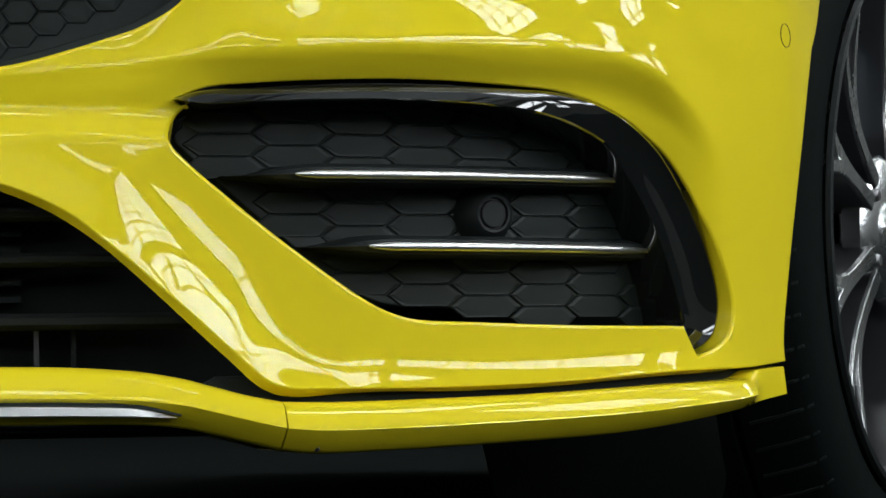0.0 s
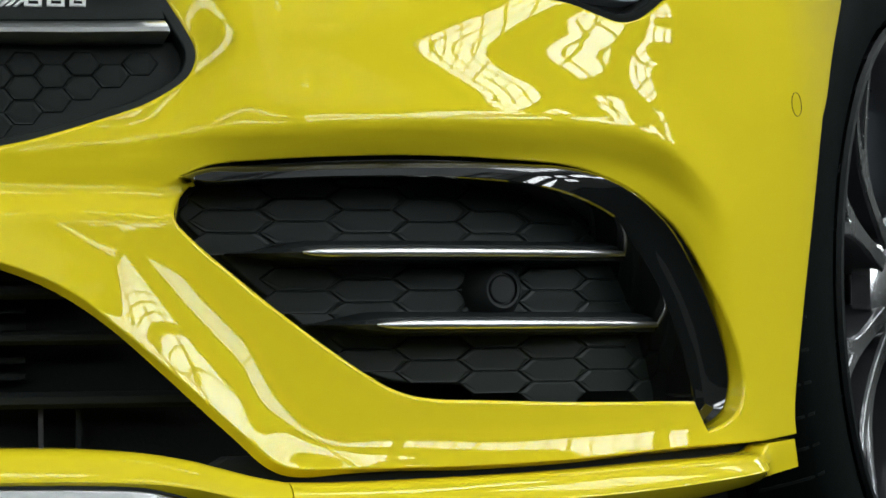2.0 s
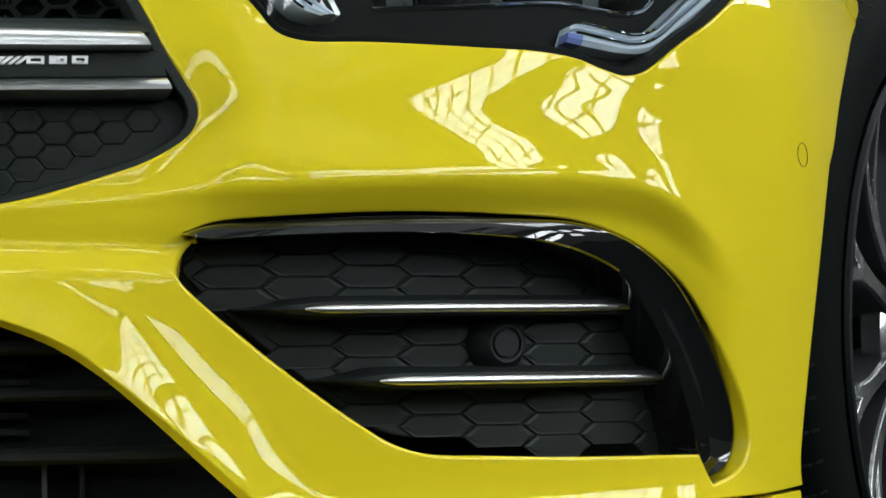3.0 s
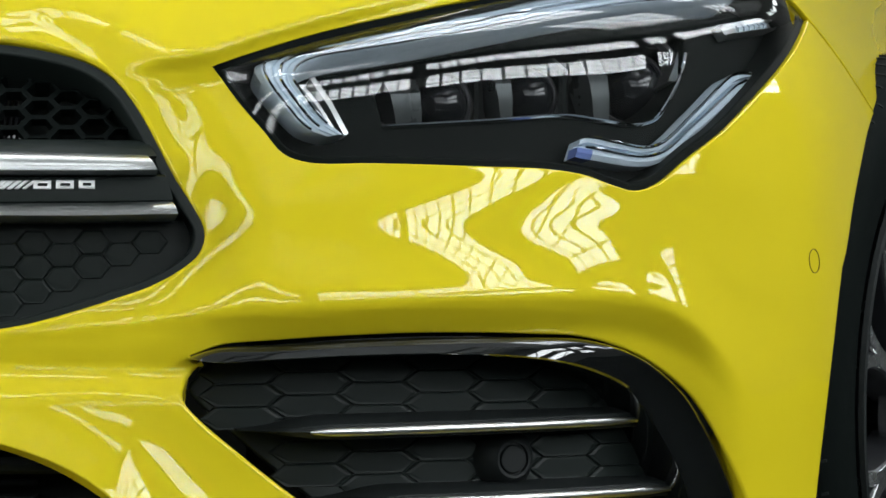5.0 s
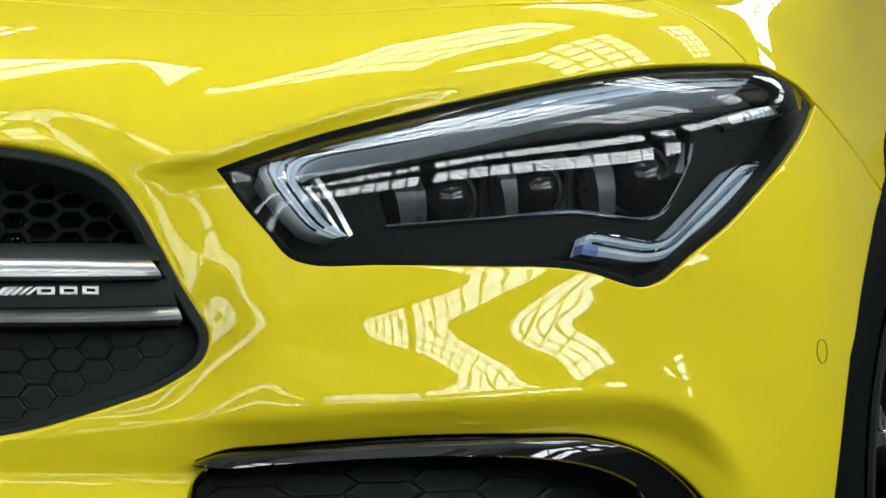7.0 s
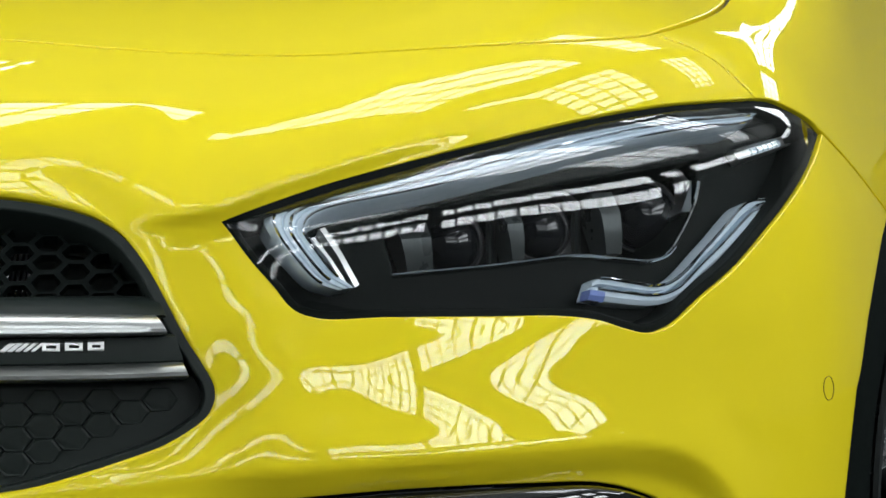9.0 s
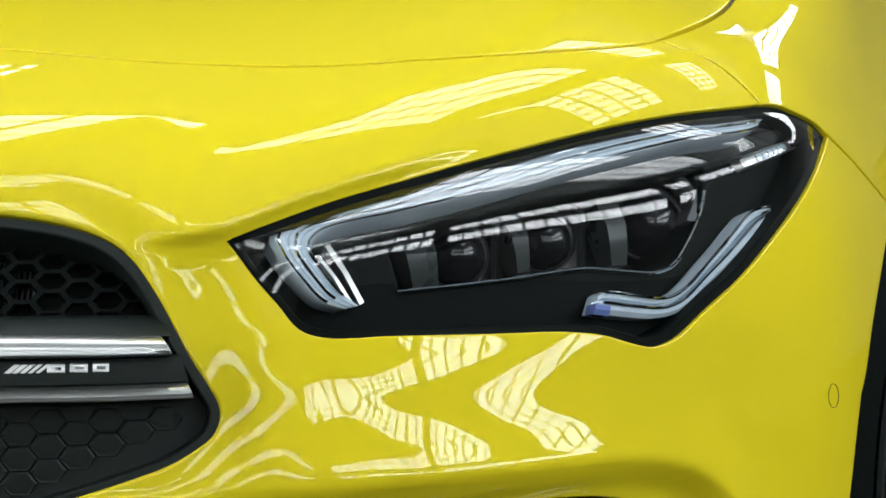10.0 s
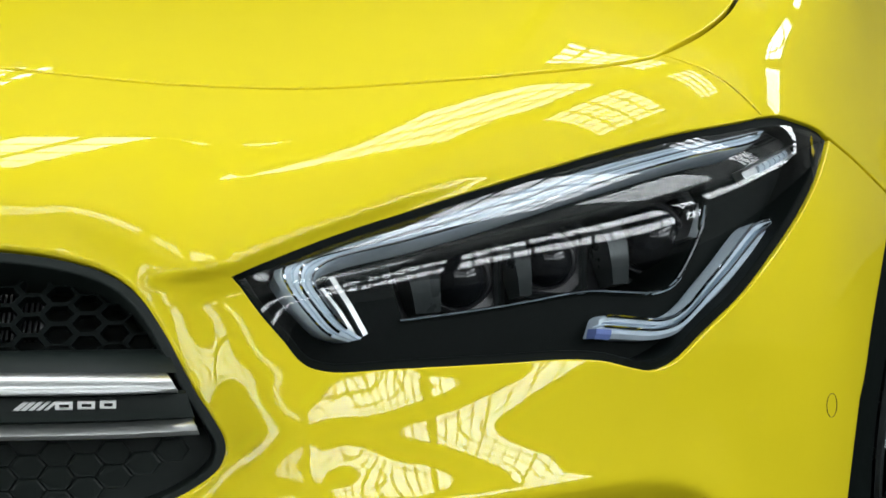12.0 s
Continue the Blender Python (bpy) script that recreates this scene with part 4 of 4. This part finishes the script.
for share in (0.05, 0.48):
    a, b = resampled(LOW_TOP, 110), resampled(LOW_BOT, 110)
    sv = (a + (b - a) * share)[3:-3]
    tube("guide_rib", set_in(sv[:, 0], sv[:, 1], np.full(len(sv), 0.0185)), 0.0013, BRIGHT, headlamp, sides=6)
BLUE = shaded("blue_tint", (0.13, 0.19, 0.46), (0.20, 0.27, 0.58), 0.15, scale=40.0, coat=1.0)
band("blue_end", [(0.834, 0.5632), (0.848, 0.5612)], [(0.832, 0.5556), (0.846, 0.5532)], [(0.0, 0.03), (0.0, 0.0172), (0.5, 0.0165), (1.0, 0.0185), (1.0, 0.03)], BLUE, headlamp, "blue-tinted end", n=5)
# chrome line under the projectors
line = resampled([(0.672, 0.5828), (0.76, 0.5878), (0.836, 0.5928), (0.87, 0.5893), (0.905, 0.5864), (0.925, 0.5912), (0.940, 0.604), (0.964, 0.6306), (0.972, 0.644)], 90)
tube("chrome_line", set_in(line[:, 0], line[:, 1], np.full(90, 0.033)), 0.0017, BRIGHT, headlamp, "thin chrome line")
band("chrome_blade", [(0.955, 0.626), (0.975, 0.65)], [(0.965, 0.622), (0.992, 0.65)], [(0.0, 0.06), (0.0, 0.042), (0.5, 0.036), (1.0, 0.045), (1.0, 0.06)], CHROME, headlamp, "chrome blade beside the projector", n=20)
# inner corner: fan reflector with its chrome edge
for k in range(9):
    s = 0.625 + 0.0032 * k
    band("fan_rib", [(s, 0.632 + 0.0004 * k), (s + 0.0026, 0.632 + 0.0004 * k)], [(s + 0.012, 0.594 - 0.0016 * k), (s + 0.0146, 0.594 - 0.0016 * k)], [(0.0, 0.06), (0.0, 0.047), (0.5, 0.044), (1.0, 0.047), (1.0, 0.06)], STEEL, headlamp, n=8)
band("chrome_leg", [(0.6115, 0.6215), (0.6155, 0.6225)], [(0.639, 0.572), (0.6425, 0.574)], [(0.0, 0.04), (0.0, 0.022), (0.5, 0.019), (1.0, 0.022), (1.0, 0.04)], CHROME, headlamp, "chrome leg of the light guide", n=20)
band("chrome_leg", [(0.604, 0.612), (0.6065, 0.613)], [(0.629, 0.574), (0.6315, 0.575)], [(0.0, 0.04), (0.0, 0.018), (0.5, 0.015), (1.0, 0.018), (1.0, 0.04)], CHROME, headlamp, n=20)
# side marker
marker = band("side_marker", [(1.017, 0.6635), (1.07, 0.6690), (1.123, 0.6717)], [(1.026, 0.6548), (1.08, 0.6605), (1.132, 0.6647)], [(0.0, 0.034), (0.0, 0.024), (0.12, 0.021), (0.22, 0.0255), (0.78, 0.0255), (0.88, 0.021), (1.0, 0.024), (1.0, 0.034)], CHROME, headlamp, "small chrome side marker", n=24)
for k in range(6):
    s, v = 1.045 + 0.011 * k, 0.6612 + 0.0010 * k
    band("lens_bump", [(s, v + 0.003), (s + 0.008, v + 0.0035)], [(s + 0.002, v - 0.002), (s + 0.010, v - 0.0015)], [(0.0, 0.03), (0.0, 0.024), (0.5, 0.0225), (1.0, 0.024), (1.0, 0.03)], SILVER, headlamp, n=5)


# ---- projectors ----
GLASS = shaded("dark_projector_glass", (0.004, 0.005, 0.006), (0.010, 0.011, 0.013), 0.14, scale=30.0, coat=0.1, spread=0.04, specular=0.5)


def projector(s, v, radius, press):
    """A dark round projector lens in a stepped square frame, facing the road ahead."""
    at = set_in(s, v, press)
    m = look(at, at + np.array([-0.12, 1.0, -0.02]))
    ob = lathe("projector", [(0.0, 0.62 * radius), (0.35 * radius, 0.57 * radius), (0.62 * radius, 0.44 * radius), (0.82 * radius, 0.25 * radius), (0.94 * radius, 0.06 * radius), (0.97 * radius, -0.4 * radius)], m, GLASS, headlamp, "dark projector lens", steps=48)
    lathe("lens_ring", [(0.95 * radius, -0.25 * radius), (0.98 * radius, 0.03 * radius), (1.03 * radius, 0.05 * radius), (1.08 * radius, 0.0), (1.10 * radius, -0.4 * radius)], m, ANTHRACITE, headlamp, "dark lens ring", steps=48)
    for k in range(7):
        z = 0.30 * radius - 0.16 * radius * k
        w = math.sqrt(max(0.05, 0.72 - (z / radius) ** 2)) * radius * 0.8
        y = (0.60 - 0.42 * (z / radius) ** 2 - 0.0) * radius * 0.62 + 0.0015
        tube("lens_line", [m @ Vector((x * w, z, y * (1 - 0.35 * x * x))) for x in np.linspace(-1, 1, 9)], 0.0006, STEEL, headlamp, sides=5)
    loft("projector_frame", [[m @ Vector((radius * k * x, radius * k * y, radius * d)) for x, y in ((1, 0.7), (0.7, 1), (-0.7, 1), (-1, 0.7), (-1, -0.7), (-0.7, -1), (0.7, -1), (1, -0.7))] for k, d in ((1.18, -0.3), (1.2, 0.05), (1.34, 0.1), (1.42, -0.1), (1.42, -0.9))],
              SATIN, headlamp, "dark square projector frame", caps=False)
    return ob


PLATE = shaded("grey_reflector", (0.03, 0.037, 0.037), (0.07, 0.08, 0.08), 0.3, metal=0.5, scale=50.0, spread=0.08)
for s0, s1, low_v, top_v in ((0.688, 0.712, 0.590, 0.634), (0.782, 0.795, 0.597, 0.640), (0.874, 0.892, 0.598, 0.646)):
    band("reflector_plate", [(s0 - 0.008, top_v), (s1 - 0.004, top_v)], [(s0 + 0.006, low_v), (s1 + 0.004, low_v)], [(0.0, 0.075), (0.0, 0.052), (0.35, 0.047), (0.65, 0.05), (1.0, 0.056), (1.0, 0.075)], PLATE, headlamp, "grey metal plate between the projectors", n=10)
projector(0.742, 0.6250, 0.0235, 0.082)
projector(0.830, 0.6290, 0.0215, 0.082)
projector(0.944, 0.6350, 0.0270, 0.078)

# ---- parking sensor cap in the bumper's side ----
cap_at = skin(np.array(1.0843), np.array(0.4735))
cap_n = skin_normal(np.array(1.0843), np.array(0.4735))
m_cap = look(cap_at + cap_n * 0.0002, cap_at - cap_n)
held(lathe("sensor_ring", [(0.0093, -0.001), (0.0094, 0.0002), (0.0097, 0.0002), (0.0098, -0.001)], m_cap, MATT, None, steps=40), bumper)

# ---- wheel ----
HUB = Vector((0.930, 0.92, 0.334))
m_hub = Matrix.Translation(HUB) @ Matrix.Rotation(radians(-10.2), 4, "Z") @ Matrix.Rotation(radians(90), 4, "Y")
wheel = lathe("wheel", [(0.246, 0.006), (0.241, 0.002), (0.238, -0.006), (0.232, -0.03), (0.222, -0.12), (0.232, -0.2), (0.25, -0.205)], m_hub, ANTHRACITE, car, "wide black tyre on a multi-spoke two-tone alloy rim", steps=120)
tyre_profile = [(0.248, -0.01), (0.260, 0.003), (0.285, 0.006), (0.305, 0.004), (0.319, -0.001), (0.327, -0.008), (0.3325, -0.028), (0.335, -0.06), (0.335, -0.066), (0.328, -0.0665), (0.328, -0.0735), (0.3355, -0.074), (0.336, -0.107), (0.329, -0.1075),
                (0.329, -0.1155), (0.336, -0.116), (0.3355, -0.149), (0.328, -0.1495), (0.328, -0.1565), (0.335, -0.157), (0.3325, -0.195), (0.319, -0.225), (0.285, -0.238), (0.248, -0.21)]
tyre = lathe("tyre", tyre_profile, m_hub, RUBBER, wheel, "black low-profile tyre", steps=160)
for k in range(72):
    a = 2 * math.pi * k / 72
    rings = []
    for h, r, da in ((-0.058, 0.3352, 0.03), (-0.035, 0.3338, 0.015), (-0.012, 0.3285, 0.003), (-0.002, 0.3205, 0.0)):
        rings.append([m_hub @ Vector(((r + d) * math.cos(a + da + w), (r + d) * math.sin(a + da + w), h)) for d, w in ((0.0012, -0.0040), (0.0012, 0.0040), (-0.004, 0.0040), (-0.004, -0.0040))])
    loft("tread_groove", rings, MATT, wheel, flat=True)
for k in range(20):
    a = radians(100 + 3.0 * k + (12 if k > 9 else 0))
    loft("sidewall_mark", [[m_hub @ Vector((r * math.cos(a + w), r * math.sin(a + w), 0.0055 + h)) for r, h in ((0.275, 0.0), (0.275, 0.0016), (0.289, 0.0016), (0.289, 0.0))] for w in (-0.012, 0.012)], RUBBER, wheel, flat=True)
rim = lathe("rim", [(0.254, 0.004), (0.253, 0.0085), (0.249, 0.0095), (0.245, 0.006)], m_hub, SATIN, wheel, "dark rim lip", steps=120)
lathe("hub_cap", [(0.0, 0.004), (0.022, 0.003), (0.026, -0.002), (0.028, -0.012), (0.064, -0.016), (0.070, -0.022), (0.07, -0.04)], m_hub, ALLOY, wheel, "bright hub centre", steps=60)
for k in range(5):
    a = radians(72 * k + 18)
    lathe("wheel_bolt", [(0.0, -0.011), (0.005, -0.011), (0.0065, -0.014), (0.0065, -0.03)], m_hub @ Matrix.Translation((0.052 * math.cos(a), 0.052 * math.sin(a), 0)), STEEL, wheel, steps=16)
    for side in (-1, 1):
        for fork in (-1, 1):
            a0, a1 = a + side * 0.20, a + side * 0.30 + fork * 0.105 * side
            rings, faces_ring = [], []
            for t in np.linspace(0, 1, 14):
                r = 0.058 + (0.243 - 0.058) * t
                ang = a0 + (a1 - a0) * smooth(0.15, 1.0, t)
                w = 0.0105 - 0.0045 * t
                h = -0.014 + 0.012 * t - 0.016 * math.sin(math.pi * t) * 0.6
                c, s_ = math.cos(ang), math.sin(ang)
                rings.append([m_hub @ Vector((r * c - o * s_, r * s_ + o * c, h + d)) for o, d in ((-w, -0.002), (-w * 0.8, 0.0), (w * 0.8, 0.0), (w, -0.002), (w * 1.1, -0.035), (-w * 1.1, -0.035))])
                faces_ring.append([m_hub @ Vector((r * c - o * s_, r * s_ + o * c, h + d)) for o, d in ((-w * 0.75, 0.0), (-w * 0.68, 0.0012), (w * 0.68, 0.0012), (w * 0.75, 0.0))])
            spoke = loft("spoke", rings, ANTHRACITE, wheel, "dark alloy spoke with a machined face")
            loft("spoke_face", faces_ring, ALLOY, wheel, "bright machined spoke face")
lathe("brake_disc", [(0.07, -0.085), (0.165, -0.085), (0.167, -0.09), (0.167, -0.11), (0.07, -0.11)], m_hub, STEEL, wheel, "grey steel brake disc", steps=80)
rings = []
for a in np.linspace(radians(150), radians(215), 14):
    rings.append([m_hub @ Vector((r * math.cos(a), r * math.sin(a), h)) for r, h in ((0.12, -0.055), (0.185, -0.055), (0.198, -0.07), (0.198, -0.13), (0.12, -0.13))])
loft("brake_caliper", rings, SILVER, wheel, "silver brake caliper")

# ---- dark structure inside and under the car ----
liner = lathe("arch_liner", [(0.365, -0.09), (0.372, -0.11), (0.375, -0.3), (0.30, -0.32), (0.05, -0.32)], Matrix.Translation((0.885, 0.93, 0.385)) @ Matrix.Rotation(radians(90), 4, "Y"), MATT, car, "black wheel arch liner", steps=64)
boxes("crash_beam", [(0.02, 0.24, 0.19, 0.50, 0.52, 0.62)], MATT, car, "black radiator support", bevel=0.02)
boxes("underbody", [(-0.85, 0.60, 0.17, 0.55, 4.4, 0.60), (0.55, 1.45, 0.17, 0.88, 2.9, 0.55), (-0.85, 0.20, 0.165, 0.0, 0.60, 0.30)], MATT, car, "dark underbody", bevel=0.02)
boxes("undertray", [(0.0, 0.10, 0.165, 0.52, 0.60, 0.178)], MATT, car, "black undertray", bevel=0.004)
